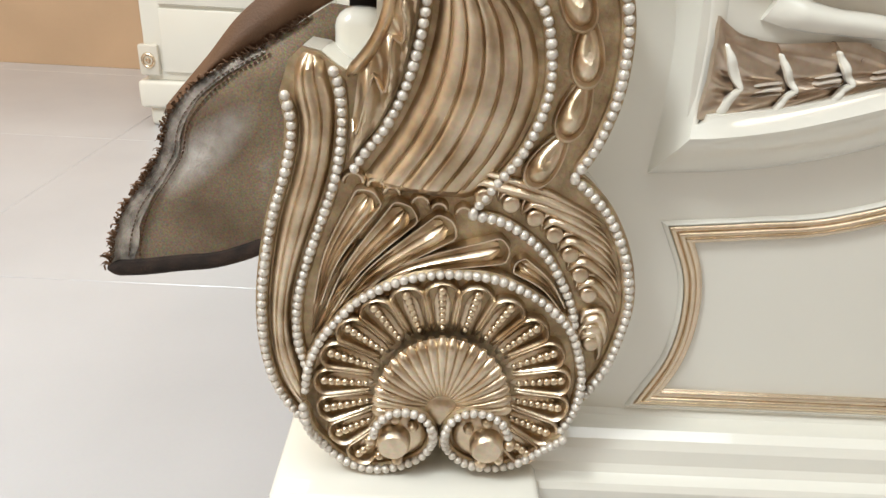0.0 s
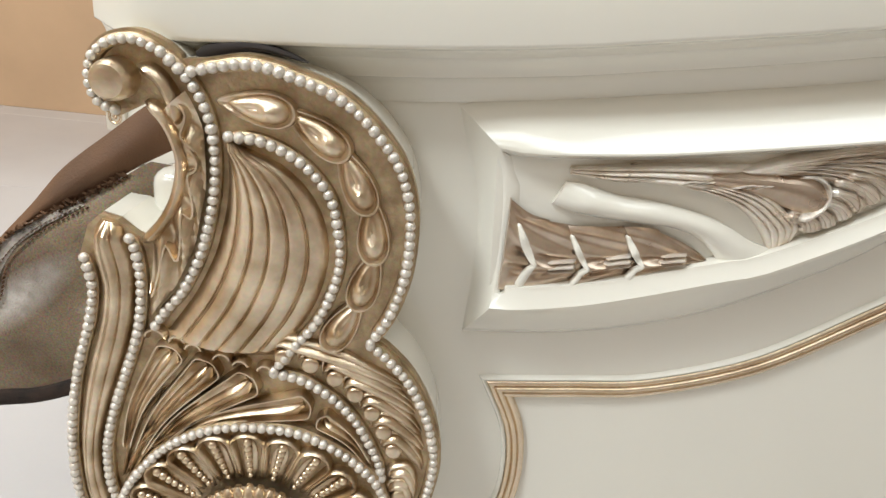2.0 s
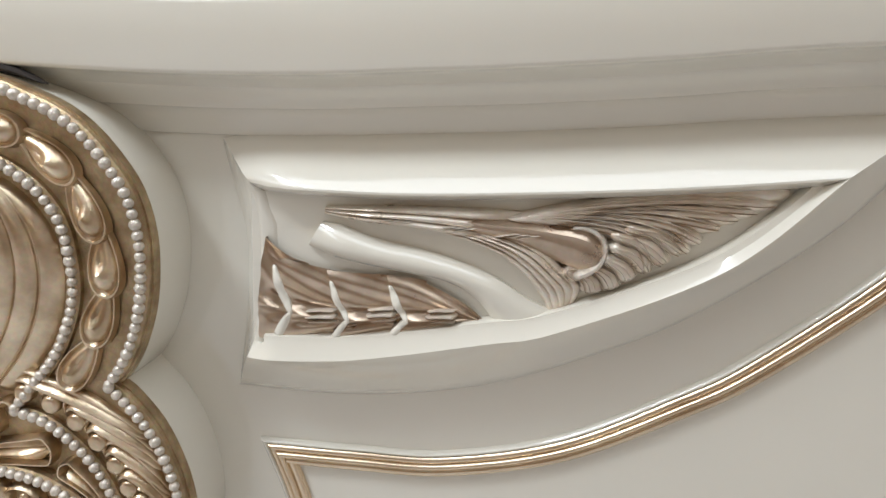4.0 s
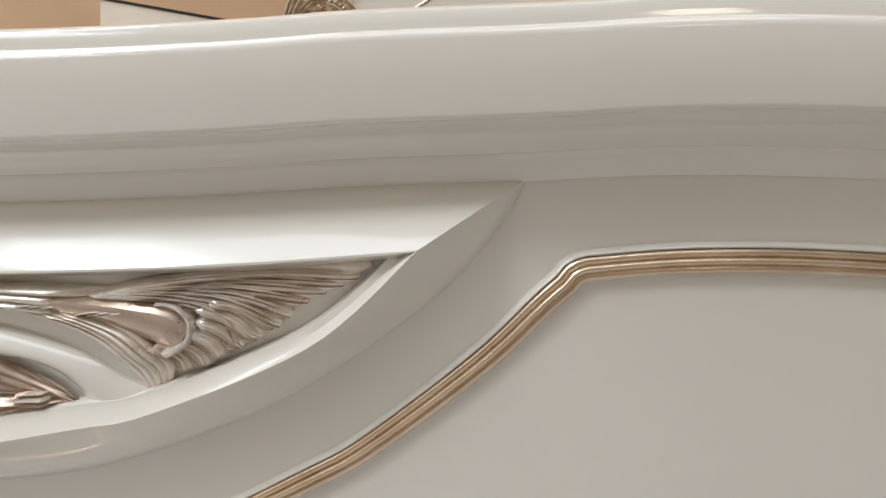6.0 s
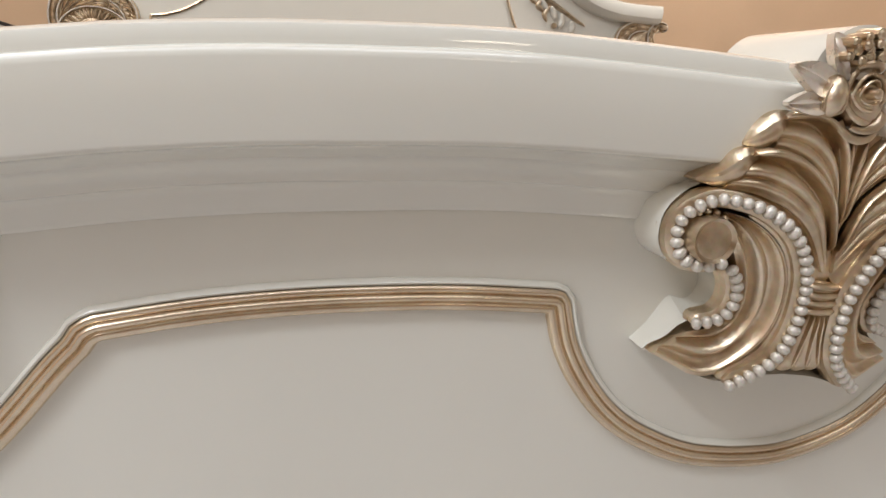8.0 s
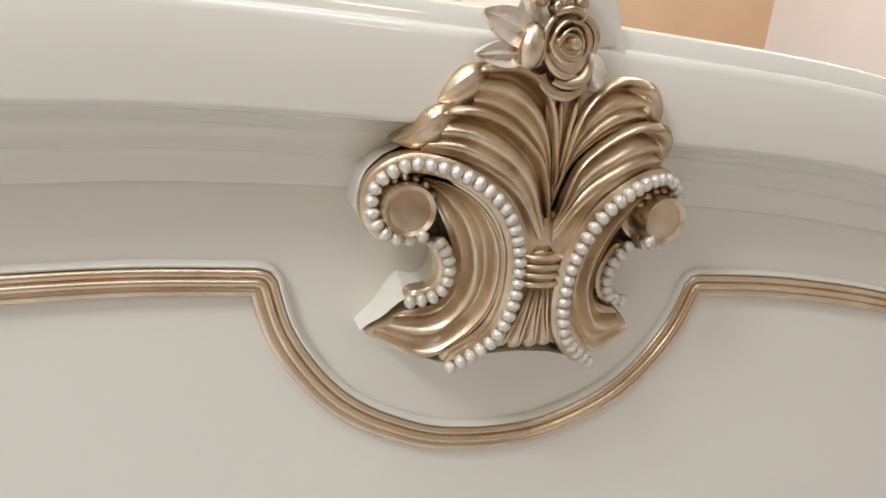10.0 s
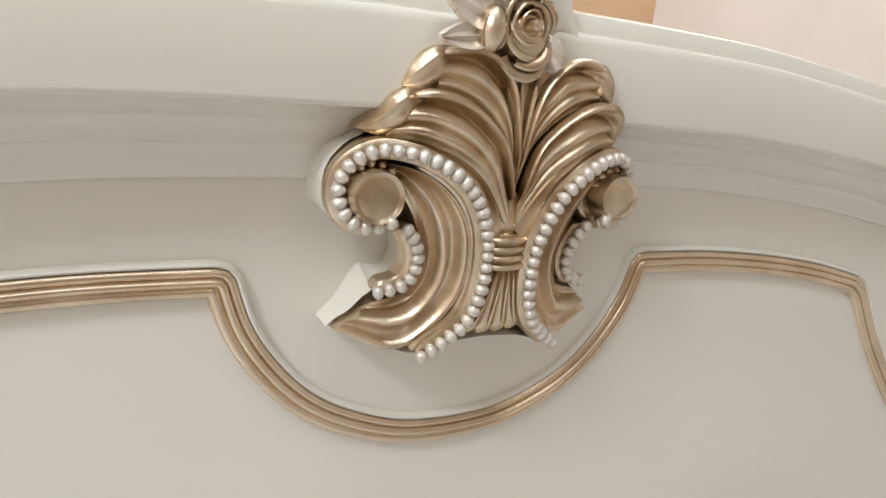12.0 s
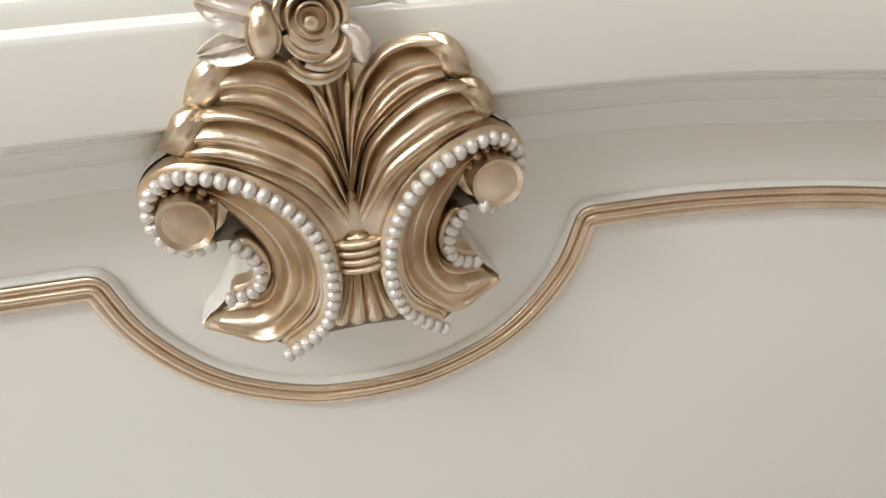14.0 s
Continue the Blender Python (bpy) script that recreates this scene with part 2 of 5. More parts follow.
def top_rail():
    xs = np.linspace(-1.005, 1.03, 121)
    rows = [[(x, y, rail_z(x) + dz) for y, dz in RAIL_PROFILE] for x in xs]
    # rounded ends
    for k, s in ((0, 0.55), (1, 0.85), (-1, 0.55), (-2, 0.85)):
        rows[k] = [(x, 0.0 + y * s, rail_z(x) + 0.056 + (z - rail_z(x) - 0.056) * s) for x, y, z in rows[k]]
    bm, vs = grid_mesh(rows, close_v=True)
    bm.faces.new(vs[0])
    bm.faces.new(vs[-1][::-1])
    return bm


part("top_rail", top_rail(), LACQUER, bed)

BASE_PROFILE = [(0.05, 0.2), (0.05, 0.03), (-0.052, 0.03), (-0.052, 0.185), (-0.049, 0.190), (-0.044, 0.192), (-0.040, 0.193), (-0.036, 0.199), (-0.034, 0.212), (-0.030, 0.219), (-0.022, 0.223), (-0.012, 0.2215), (-0.004, 0.2225), (0.0, 0.227)]


def base_rail():
    rows = [[(x, y, z) for y, z in BASE_PROFILE] for x in (-0.84, 1.03)]
    bm, vs = grid_mesh(rows)
    bm.faces.new(vs[0])
    bm.faces.new(vs[1])
    return bm


part("base_rail", base_rail(), LACQUER, bed, smooth=False)
part("plinth", box(-1.030, -0.826, -0.083, 0.055, 0.0, 0.1965, 0.006, seg=3), LACQUER, bed)

# gold moulding round the panel
LEFT = curve([(-0.7361, 0.2397), (-0.7228, 0.2705), (-0.7172, 0.2969), (-0.7169, 0.3269), (-0.7226, 0.3577), (-0.7373, 0.3889)], 14)
LOW = curve([(-0.7373, 0.3889), (-0.6845, 0.3943), (-0.6259, 0.4021), (-0.5532, 0.4281), (-0.4865, 0.4729), (-0.4549, 0.4986), (-0.4000, 0.5567), (-0.3683, 0.5986), (-0.3541, 0.6144)], 90)
HIGH = curve([(-0.3541, 0.6144), (-0.31, 0.6245), (-0.267, 0.6315), (-0.224, 0.6362), (-0.175, 0.6395), (-0.1205, 0.6400)], 64)
BOWL = curve([(-0.1205, 0.6400), (-0.1125, 0.6155), (-0.100, 0.595), (-0.0840, 0.5772), (-0.0665, 0.5648), (-0.043, 0.5545), (-0.023, 0.5492), (0, 0.5475)], 60)
half = [tuple(p) for line in (LEFT, LOW[1:], HIGH[1:], BOWL[1:]) for p in line]


def eased(points, reach=2):
    """Rounds the corners of a line a little."""
    p = np.array(points, float)
    out = p.copy()
    for i in range(reach, len(p) - reach):
        out[i] = p[i] * 0.4 + (p[i - 1] + p[i + 1]) * 0.3
    return [tuple(q) for q in out]


half = [half[0]] + half[1:14] + eased(half[14:])
MOULD_PATH = [(x + 0.006 * min(1.0, max(0.0, (0.25 - x) / 0.13)) * (x > 0), z - 0.007 * x * (abs(x) < 0.36)) for x, z in half + mirrored(half[:-1])]
LIP_PROFILE = [(0.0100, 0.002), (0.0100, -0.0012), (0.0090, -0.0034), (0.0078, -0.0042), (0.0068, -0.0036), (0.0062, -0.0022), (0.0062, 0.002)]
MOULD_PROFILE = [(0.0061, 0.003)] + [(c + w * math.cos(a), -0.0008 - h * math.sin(a)) for c, w, h in ((0.0040, 0.0029, 0.0042), (-0.0002, 0.0029, 0.0058), (-0.0049, 0.0034, 0.0042)) for a in np.linspace(0.75, math.pi - 0.75, 7)] + [(-0.0084, 0.002)]
moulding = part("panel_moulding", ribbon(MOULD_PATH, [(o * 0.98 - 0.0006, y) for o, y in MOULD_PROFILE], closed=True), TRIM, bed, "ribbed bronze gold moulding")
# outer lip; its white also puts in the highlight along the outer rib
part("moulding_lip", ribbon(MOULD_PATH, [(o * 0.98 - 0.0006, y) for o, y in LIP_PROFILE], closed=True), LACQUER, moulding, "white outer lip with the rib's highlight in its colour")

# raised carved block between the scroll and the middle panel
BLOCK_BACK = [(-0.7877, 0.5944), (-0.7802, 0.5668), (-0.7693, 0.5324), (-0.7673, 0.4794), (-0.7687, 0.4322)]
BLOCK_LOW = curve([(-0.7687, 0.4312), (-0.7029, 0.4369), (-0.6474, 0.4479), (-0.5953, 0.4658), (-0.5447, 0.4927), (-0.4973, 0.5233), (-0.4401, 0.5756), (-0.4083, 0.6164), (-0.3876, 0.6586)], 32)
FRONT_LOW = curve([(-0.7536, 0.4656), (-0.6891, 0.4770), (-0.6097, 0.5014), (-0.5718, 0.5150), (-0.4901, 0.5644), (-0.4414, 0.6221)], 32)
FRONT_TOP = curve([(-0.4414, 0.6221), (-0.5393, 0.6021), (-0.6597, 0.5825), (-0.7374, 0.5752), (-0.7606, 0.5744)], 24)


def block_loops():
    back = [tuple(p) for p in curve(BLOCK_BACK, 12)[:-1]] + [tuple(p) for p in BLOCK_LOW[:-1]]
    back += [(x, rail_z(x) + 0.003) for x in np.linspace(-0.388, -0.7877, 25)[:-1]]
    left = curve([(-0.7606, 0.5744), (-0.7530, 0.5560), (-0.7500, 0.5250), (-0.7500, 0.4900), (-0.7536, 0.4656)], 12)
    front = [tuple(p) for p in left[:-1]] + [tuple(p) for p in FRONT_LOW[:-1]] + [tuple(p) for p in FRONT_TOP[:-1]]
    return back, front


def carved_block():
    """A raised block with bevelled sides and a sunk middle; its left side slopes down into the carving."""
    back, front = block_loops()
    f = np.array(front)
    nxt, prv = np.roll(f, -1, 0), np.roll(f, 1, 0)
    tang = (nxt - prv) / (np.linalg.norm(nxt - prv, axis=1)[:, None] + 1e-9)
    inward = np.stack([-tang[:, 1], tang[:, 0]], 1)
    n = len(f)
    low = np.array([1.0 if 12 <= i < 44 else 0.0 for i in range(n)])
    left = np.array([1.0 if i < 12 else 0.0 for i in range(n)])
    width = np.where(low > 0, np.interp(f[:, 0], [-0.75, -0.60, -0.44], [0.0105, 0.0075, 0.003]), 0.0012)
    width = np.where((np.arange(n) > 2) & (np.arange(n) < 10), 0.0045, width)
    i1, i2 = f + inward * width[:, None], f + inward * (width + 0.0035)[:, None]
    rim = np.where(left > 0, -0.0168, -0.031)
    for _ in range(2):
        rim = (np.roll(rim, 1) + rim * 2 + np.roll(rim, -1)) / 4
    slope = left.copy()
    for _ in range(3):
        slope = (np.roll(slope, 1) + slope * 2 + np.roll(slope, -1)) / 4
    floor_y = np.where(left > 0, -0.0156, -0.0165)
    rows = [[(x, 0.003, z) for x, z in back]]
    for k in (0.05, 0.2, 0.4, 0.6, 0.8, 0.94):
        soft = k * k * (3 - 2 * k)
        rows.append([(x * (1 - k) + a * k, (0.0005 + (r - 0.0005) * soft) * q + (-0.002 + (r + 0.0035) * (k - 0.05) / 0.89) * (1 - q), z * (1 - k) + b * k) for (x, z), (a, b), r, q in zip(back, front, rim, slope)])
    rows += [[(x, r, z) for (x, z), r in zip(front, rim)], [(x, r + 0.0050 * q, z) for (x, z), r, q in zip(i1, rim, low)],
            [(x, r * 0.6 + g * 0.4, z) for (x, z), r, g in zip(i2, rim, floor_y)], [(x, g, z) for (x, z), g in zip(f + inward * (width + 0.0045)[:, None], floor_y)]]
    bm, vs = grid_mesh(rows, close_v=True)
    return bm


block = part("carved_block", carved_block(), LACQUER, bed, "white bevelled block with gold acanthus carving")


def carving_ground():
    """The sunk white ground under the carving."""
    low, top = curve([tuple(p) for p in FRONT_LOW], 30), curve([tuple(p) for p in FRONT_TOP[::-1]], 30)
    rows = []
    for a, b in zip(low, top):
        rows.append([(a[0] * (1 - v) + b[0] * v, -0.0161, a[1] * (1 - v) + b[1] * v) for v in np.linspace(0.01, 0.99, 5)])
    return grid_mesh(rows)[0]


part("carving_ground", carving_ground(), LACQUER, block)

# ---- carving tools ----
def offset_line(line, d):
    t = np.gradient(line, axis=0)
    t /= np.linalg.norm(t, axis=1)[:, None] + 1e-12
    return line + d * np.stack([-t[:, 1], t[:, 0]], 1)


def strand(line, width, height, base, seg=7, bm=None, depth=None, round_ends=True):
    """A raised rounded ridge along a line in the x-z plane; width and height are half-width and rise, numbers or one for each point."""
    line = np.array(line, float)
    n = len(line)
    w, h = np.broadcast_to(width, n).astype(float).copy(), np.broadcast_to(height, n).astype(float).copy()
    y0 = np.broadcast_to(base if depth is None else depth, n)
    if round_ends:
        for k, s in ((0, 0.35), (1, 0.8), (-1, 0.35), (-2, 0.8)):
            w[k] *= s
            h[k] *= s
    t = np.gradient(line, axis=0)
    t /= np.linalg.norm(t, axis=1)[:, None] + 1e-12
    nor = np.stack([-t[:, 1], t[:, 0]], 1)
    bm = bm or bmesh.new()
    rows = []
    for i in range(n):
        row = []
        for a in np.linspace(0, math.pi, seg):
            o, r = math.cos(a) * w[i], math.sin(a) * h[i]
            row.append(bm.verts.new((line[i][0] + nor[i][0] * o, y0[i] + 0.002 - r - (0.002 if 0 < a < math.pi - 1e-6 else 0), line[i][1] + nor[i][1] * o)))
        rows.append(row)
    for i in range(n - 1):
        for j in range(seg - 1):
            bm.faces.new((rows[i][j], rows[i + 1][j], rows[i + 1][j + 1], rows[i][j + 1]))
    bm.faces.new(rows[0])
    bm.faces.new(rows[-1][::-1])
    return bm


def between(a, b, s):
    return a * (1 - s) + b * s


def flutes(name, a, b, n, rise, base, hump, mat, parent, sharp=0.75, wobble=0.0):
    """n ridges side by side that fill the band between two lines, over a domed ground."""
    for k in range(n):
        rows = []
        m = len(a)
        for i in range(m):
            row = []
            for q in np.linspace(0, 1, 8):
                v = (k + q) / n
                p = between(a[i], b[i], v)
                dome = hump * math.sin(math.pi * min(max(v, 0.02), 0.98)) ** 0.8
                end = min(1.0, i / 2.0, (m - 1 - i) / 2.0)
                bulge = rise * math.sin(math.pi * q) ** sharp
                row.append((p[0], base - dome * (0.35 + 0.65 * end) - bulge * end - wobble * math.sin(5.0 * i / m + 2.1 * k), p[1]))
            row = [(row[0][0], base + 0.004, row[0][2])] + row + [(row[-1][0], base + 0.004, row[-1][2])]
            rows.append(row)
        bm, vs = grid_mesh(rows)
        bm.faces.new(vs[0])
        bm.faces.new(vs[-1][::-1])
        part(name, bm, mat, parent)


def bead_mesh(name, r, mat=None):
    bm = bmesh.new()
    bmesh.ops.create_uvsphere(bm, u_segments=9, v_segments=6, radius=r)
    for f in bm.faces:
        f.smooth = True
    me = bpy.data.meshes.new(name)
    bm.to_mesh(me)
    bm.free()
    me.materials.append(mat or PEARL)
    return me


BEAD, SMALL_BEAD, CREST_BEAD, GILT_BEAD = bead_mesh("bead", 0.0033), bead_mesh("bead", 0.0028), bead_mesh("bead", 0.0030), bead_mesh("bead", 0.0028, GOLD)


def beads(line, mesh, r, depth, parent, gap=2.0):
    """A row of beads along a line; depth is y, or a function of the place."""
    n = max(2, int(length(line) / (r * gap)))
    for i, p in enumerate(curve(line, n)):
        ob = new("bead", mesh)
        ob.parent = parent
        ob.location = (p[0], depth(p) if callable(depth) else depth, p[1])
        k = 1.0 + 0.07 * math.sin(i * 12.9898 + p[0] * 977)
        ob.scale = (k, k, k * (1.0 + 0.06 * math.sin(i * 7.3)))
        ob.rotation_euler = (0.3 * math.sin(i * 3.1), 0.5 * i, 0)


def dome(cx, cz, r, base, rise, bm=None, flat=0.55, seg=20):
    """A round boss: a short drum with a softly domed top."""
    bm = bm or bmesh.new()
    rings = [(1.0, 0.0), (1.0, -rise * flat), (0.95, -rise * (flat + 0.2)), (0.78, -rise * 0.93), (0.45, -rise * 0.985)]
    if flat < 0.5:
        rings = [(1.0, 0.0)] + [(math.cos(a), -rise * (flat + (1 - flat) * math.sin(a))) for a in (0.0, 0.35, 0.7, 1.05, 1.35)]
    rows = [[(cx + r * s * math.cos(a), base + y, cz + r * s * math.sin(a)) for a in np.linspace(0, 2 * math.pi, seg, endpoint=False)] for s, y in rings]
    vs = [[bm.verts.new(p) for p in row] for row in rows]
    for i in range(len(vs) - 1):
        for j in range(seg):
            bm.faces.new((vs[i][j], vs[i + 1][j], vs[i + 1][(j + 1) % seg], vs[i][(j + 1) % seg]))
    bm.faces.new(vs[-1])
    return bm


def leaf_drop(cx, cz, angle, long, wide, base, bm=None):
    """A drop: a plump tear inside a raised rim. angle: the way its round end points."""
    bm = bm or bmesh.new()
    c, s = math.cos(angle), math.sin(angle)
    profile = [(1.0, -0.002), (0.99, 0.14), (0.94, 0.22), (0.87, 0.22), (0.80, 0.15), (0.74, 0.13), (0.66, 0.24), (0.52, 0.34), (0.34, 0.40), (0.15, 0.425)]
    rings = []
    for r, h in profile:
        ring = []
        for a in np.linspace(0, 2 * math.pi, 32, endpoint=False):
            u = long * (0.5 * math.cos(a) * r + 0.10 * (1 - r))
            v = wide * 0.5 * math.sin(a) * (0.30 + 0.70 * (0.5 + 0.5 * math.cos(a)) ** 0.75) * r
            ring.append(bm.verts.new((cx + u * c - v * s, base - wide * h * (0.55 + 0.45 * (0.5 + 0.5 * math.cos(a))) - 0.001, cz + u * s + v * c)))
        rings.append(ring)
    for p, q in zip(rings, rings[1:]):
        for j in range(32):
            bm.faces.new((p[j], q[j], q[(j + 1) % 32], p[(j + 1) % 32]))
    bm.faces.new(rings[-1])
    return bm


# ---- scroll post ----
F = -0.045
OUT_UP = curve([(-0.9386, 0.6061), (-0.9238, 0.6100), (-0.9099, 0.6127), (-0.8948, 0.6116), (-0.8796, 0.6074), (-0.8612, 0.6014), (-0.8457, 0.5922), (-0.8309, 0.5780), (-0.8189, 0.5617), (-0.8118, 0.5410), (-0.8096, 0.5201), (-0.8104, 0.4970), (-0.8143, 0.4778), (-0.8204, 0.4604), (-0.8295, 0.4439)], 60)
OUT_LOW = curve([(-0.8294, 0.4419), (-0.8168, 0.4316), (-0.8029, 0.4163), (-0.7907, 0.3940), (-0.7835, 0.3723), (-0.7802, 0.3495), (-0.7828, 0.3233), (-0.7884, 0.2989), (-0.7992, 0.2763)], 40)
S_UP = curve([(-0.9186, 0.5712), (-0.9005, 0.5702), (-0.8842, 0.5641), (-0.8696, 0.5539), (-0.8588, 0.5394), (-0.8538, 0.5217), (-0.8516, 0.4998), (-0.8554, 0.4785), (-0.8651, 0.4550), (-0.8791, 0.4352), (-0.8920, 0.4164)], 48)
S_LOW = curve([(-0.8919, 0.4144), (-0.8727, 0.4105), (-0.8541, 0.3995), (-0.8393, 0.3853), (-0.8283, 0.3679), (-0.8192, 0.3493), (-0.8155, 0.3355)], 30)
KNOB_RING = curve([(-0.9822, 0.5807), (-0.9914, 0.5842), (-0.9960, 0.5950), (-0.9938, 0.6081), (-0.9843, 0.6176), (-0.9694, 0.6205), (-0.9551, 0.6152)], 24)
L_UP = curve([(-0.9551, 0.6152), (-0.9446, 0.6058), (-0.9349, 0.5933), (-0.9290, 0.5776), (-0.9269, 0.5587), (-0.9278, 0.5386), (-0.9316, 0.5164), (-0.9383, 0.4930), (-0.9500, 0.4683), (-0.9612, 0.4537), (-0.9686, 0.4422)], 48)
HOLE = curve([(-0.9674, 0.5845), (-0.9601, 0.5789), (-0.9535, 0.5683), (-0.9496, 0.5524), (-0.9526, 0.5343), (-0.9589, 0.5199), (-0.9672, 0.5084), (-0.9748, 0.5010)], 30)
STRIP_L = curve([(-1.0101, 0.4860), (-1.0070, 0.4672), (-1.0107, 0.4429), (-1.0200, 0.4124), (-1.0265, 0.3850), (-1.0317, 0.3516), (-1.0332, 0.3245), (-1.0317, 0.2975), (-1.0264, 0.2738), (-1.0152, 0.2524), (-1.0034, 0.2380)], 56)
STRIP_R = curve([(-0.9809, 0.5016), (-0.9773, 0.4908), (-0.9761, 0.4699), (-0.9795, 0.4406), (-0.9871, 0.4142), (-0.9966, 0.3866), (-1.0042, 0.3611), (-1.0088, 0.3359), (-1.0083, 0.3088), (-1.0031, 0.2871)], 56)
SHELL_R = curve([(-1.0043, 0.2730), (-1.0014, 0.2922), (-0.9944, 0.3116), (-0.9824, 0.3303), (-0.9655, 0.3493), (-0.9432, 0.3635), (-0.9216, 0.3707), (-0.8997, 0.3729), (-0.8765, 0.3712), (-0.8571, 0.3643), (-0.8374, 0.3523), (-0.8194, 0.3343), (-0.8103, 0.3138), (-0.8050, 0.2910), (-0.8066, 0.2659), (-0.8145, 0.2454)], 90)
VOL_R = curve([(-0.8145, 0.2454), (-0.8266, 0.2287), (-0.8399, 0.2160), (-0.8585, 0.2079), (-0.8806, 0.2097), (-0.8963, 0.2209), (-0.9013, 0.2386), (-0.8983, 0.2568), (-0.8868, 0.2665), (-0.8717, 0.2663), (-0.8603, 0.2589), (-0.8547, 0.2472)], 60)
VOL_L = curve([(-1.0040, 0.2670), (-0.9996, 0.2422), (-0.9895, 0.2217), (-0.9747, 0.2085), (-0.9533, 0.2017), (-0.9316, 0.2069), (-0.9152, 0.2188), (-0.9093, 0.2382), (-0.9143, 0.2569), (-0.9268, 0.2653), (-0.9417, 0.2634), (-0.9511, 0.2529), (-0.9535, 0.2418)], 66)


def scroll_outline(grow):
    """The post's outline, a little outside its bead rows."""
    lines = [offset_line(KNOB_RING, grow), offset_line(L_UP[:3], grow), [(-0.9449, 0.6118)], offset_line(OUT_UP, grow)[2:-2], [(-0.8235 - 0.2 * grow, 0.4437)], offset_line(OUT_LOW, grow)[2:],
             offset_line(VOL_R[:34], grow * 0.9), [(-0.9042, 0.2184)], offset_line(VOL_L[:44], -grow * 0.9)[::-1], offset_line(STRIP_L, -grow)[::-1],
             [(-1.0082, 0.5061), (-1.0006, 0.5136), (-0.9894, 0.5112), (-0.9800, 0.5037)], HOLE[::-1]]
    return [tuple(p) for line in lines for p in line]


scroll = part("scroll_ornament", plate(scroll_outline(0.0046), 0.03, -0.039, 0.0), LACQUER, bed, "carved champagne gold scroll post with silvered beads", smooth=False)
part("ground", plate(scroll_outline(0.0053), -0.038, F), DARKGILT, scroll, smooth=False)

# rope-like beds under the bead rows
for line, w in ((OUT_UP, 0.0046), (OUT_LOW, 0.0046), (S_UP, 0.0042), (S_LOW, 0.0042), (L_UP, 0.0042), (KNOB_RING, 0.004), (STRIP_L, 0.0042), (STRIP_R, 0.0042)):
    part("bead_bed", strand(line, w, 0.0046, F, seg=6), DARKGILT, scroll)
for line in (OUT_UP, OUT_LOW, S_UP, S_LOW, L_UP, STRIP_L, STRIP_R):
    beads(line, BEAD, 0.00305, F - 0.0052, scroll)
beads(KNOB_RING, SMALL_BEAD, 0.0026, F - 0.0062, scroll)

# dark strip put where shade lies between the rail and the scroll
part("gap_shade", strand(offset_line(OUT_UP, 0.0080)[:15], np.linspace(0.0050, 0.0008, 15), 0.004, -0.0335), DARK, bed, "dark strip standing in for shade in the gap under the rail")

# long flutes of the outer strip and of the bell
CAP_L = curve([(-0.9989, 0.5112), (-1.0040, 0.5034)] + [tuple(p) for p in offset_line(STRIP_L, 0.005)[::4]], 56)
CAP_R = curve([(-0.9898, 0.5097), (-0.9862, 0.5064)] + [tuple(p) for p in offset_line(STRIP_R, -0.005)[::4]], 56)
flutes("flute", CAP_L, CAP_R, 3, 0.0019, F, 0.0085, GOLD, scroll, sharp=0.5)
BELL_L = offset_line(curve([(-0.9237, 0.5729), (-0.9203, 0.5561), (-0.9207, 0.5360), (-0.9245, 0.5138), (-0.9312, 0.4914), (-0.9429, 0.4667), (-0.9558, 0.4469), (-0.9669, 0.4303)], 40), 0)
BELL_R = curve([(-0.9102, 0.5646), (-0.8898, 0.5568), (-0.8740, 0.5436), (-0.8641, 0.5271), (-0.8593, 0.5043), (-0.8625, 0.4791), (-0.8731, 0.4535), (-0.8935, 0.4243)], 40)
flutes("flute", BELL_L, BELL_R, 6, 0.0024, F + 0.001, 0.0145, GOLD, scroll, sharp=0.40)
for s in (0.155, 0.18, 0.325, 0.35, 0.49, 0.515, 0.66, 0.685, 0.825, 0.85):
    part("fillet", strand(between(BELL_L, BELL_R, s)[2:-2], 0.0006, 0.0020, F - 0.0130 * math.sin(math.pi * s) ** 0.8, seg=5), GOLD, scroll)

# hem of curls at the foot of the bell
for x, z, r in ((-0.9691, 0.4332, 0.0065), (-0.9549, 0.4310, 0.0052), (-0.9447, 0.4265, 0.0052), (-0.9263, 0.4205, 0.0055), (-0.9141, 0.4172, 0.0050), (-0.8980, 0.4151, 0.0050)):
    loop = [(x + r * math.cos(a), z + r * math.sin(a)) for a in np.linspace(-0.4, math.pi + 0.4, 12)]
    part("curl", strand(loop, 0.0018, 0.0075, F, seg=6), GOLD, scroll)


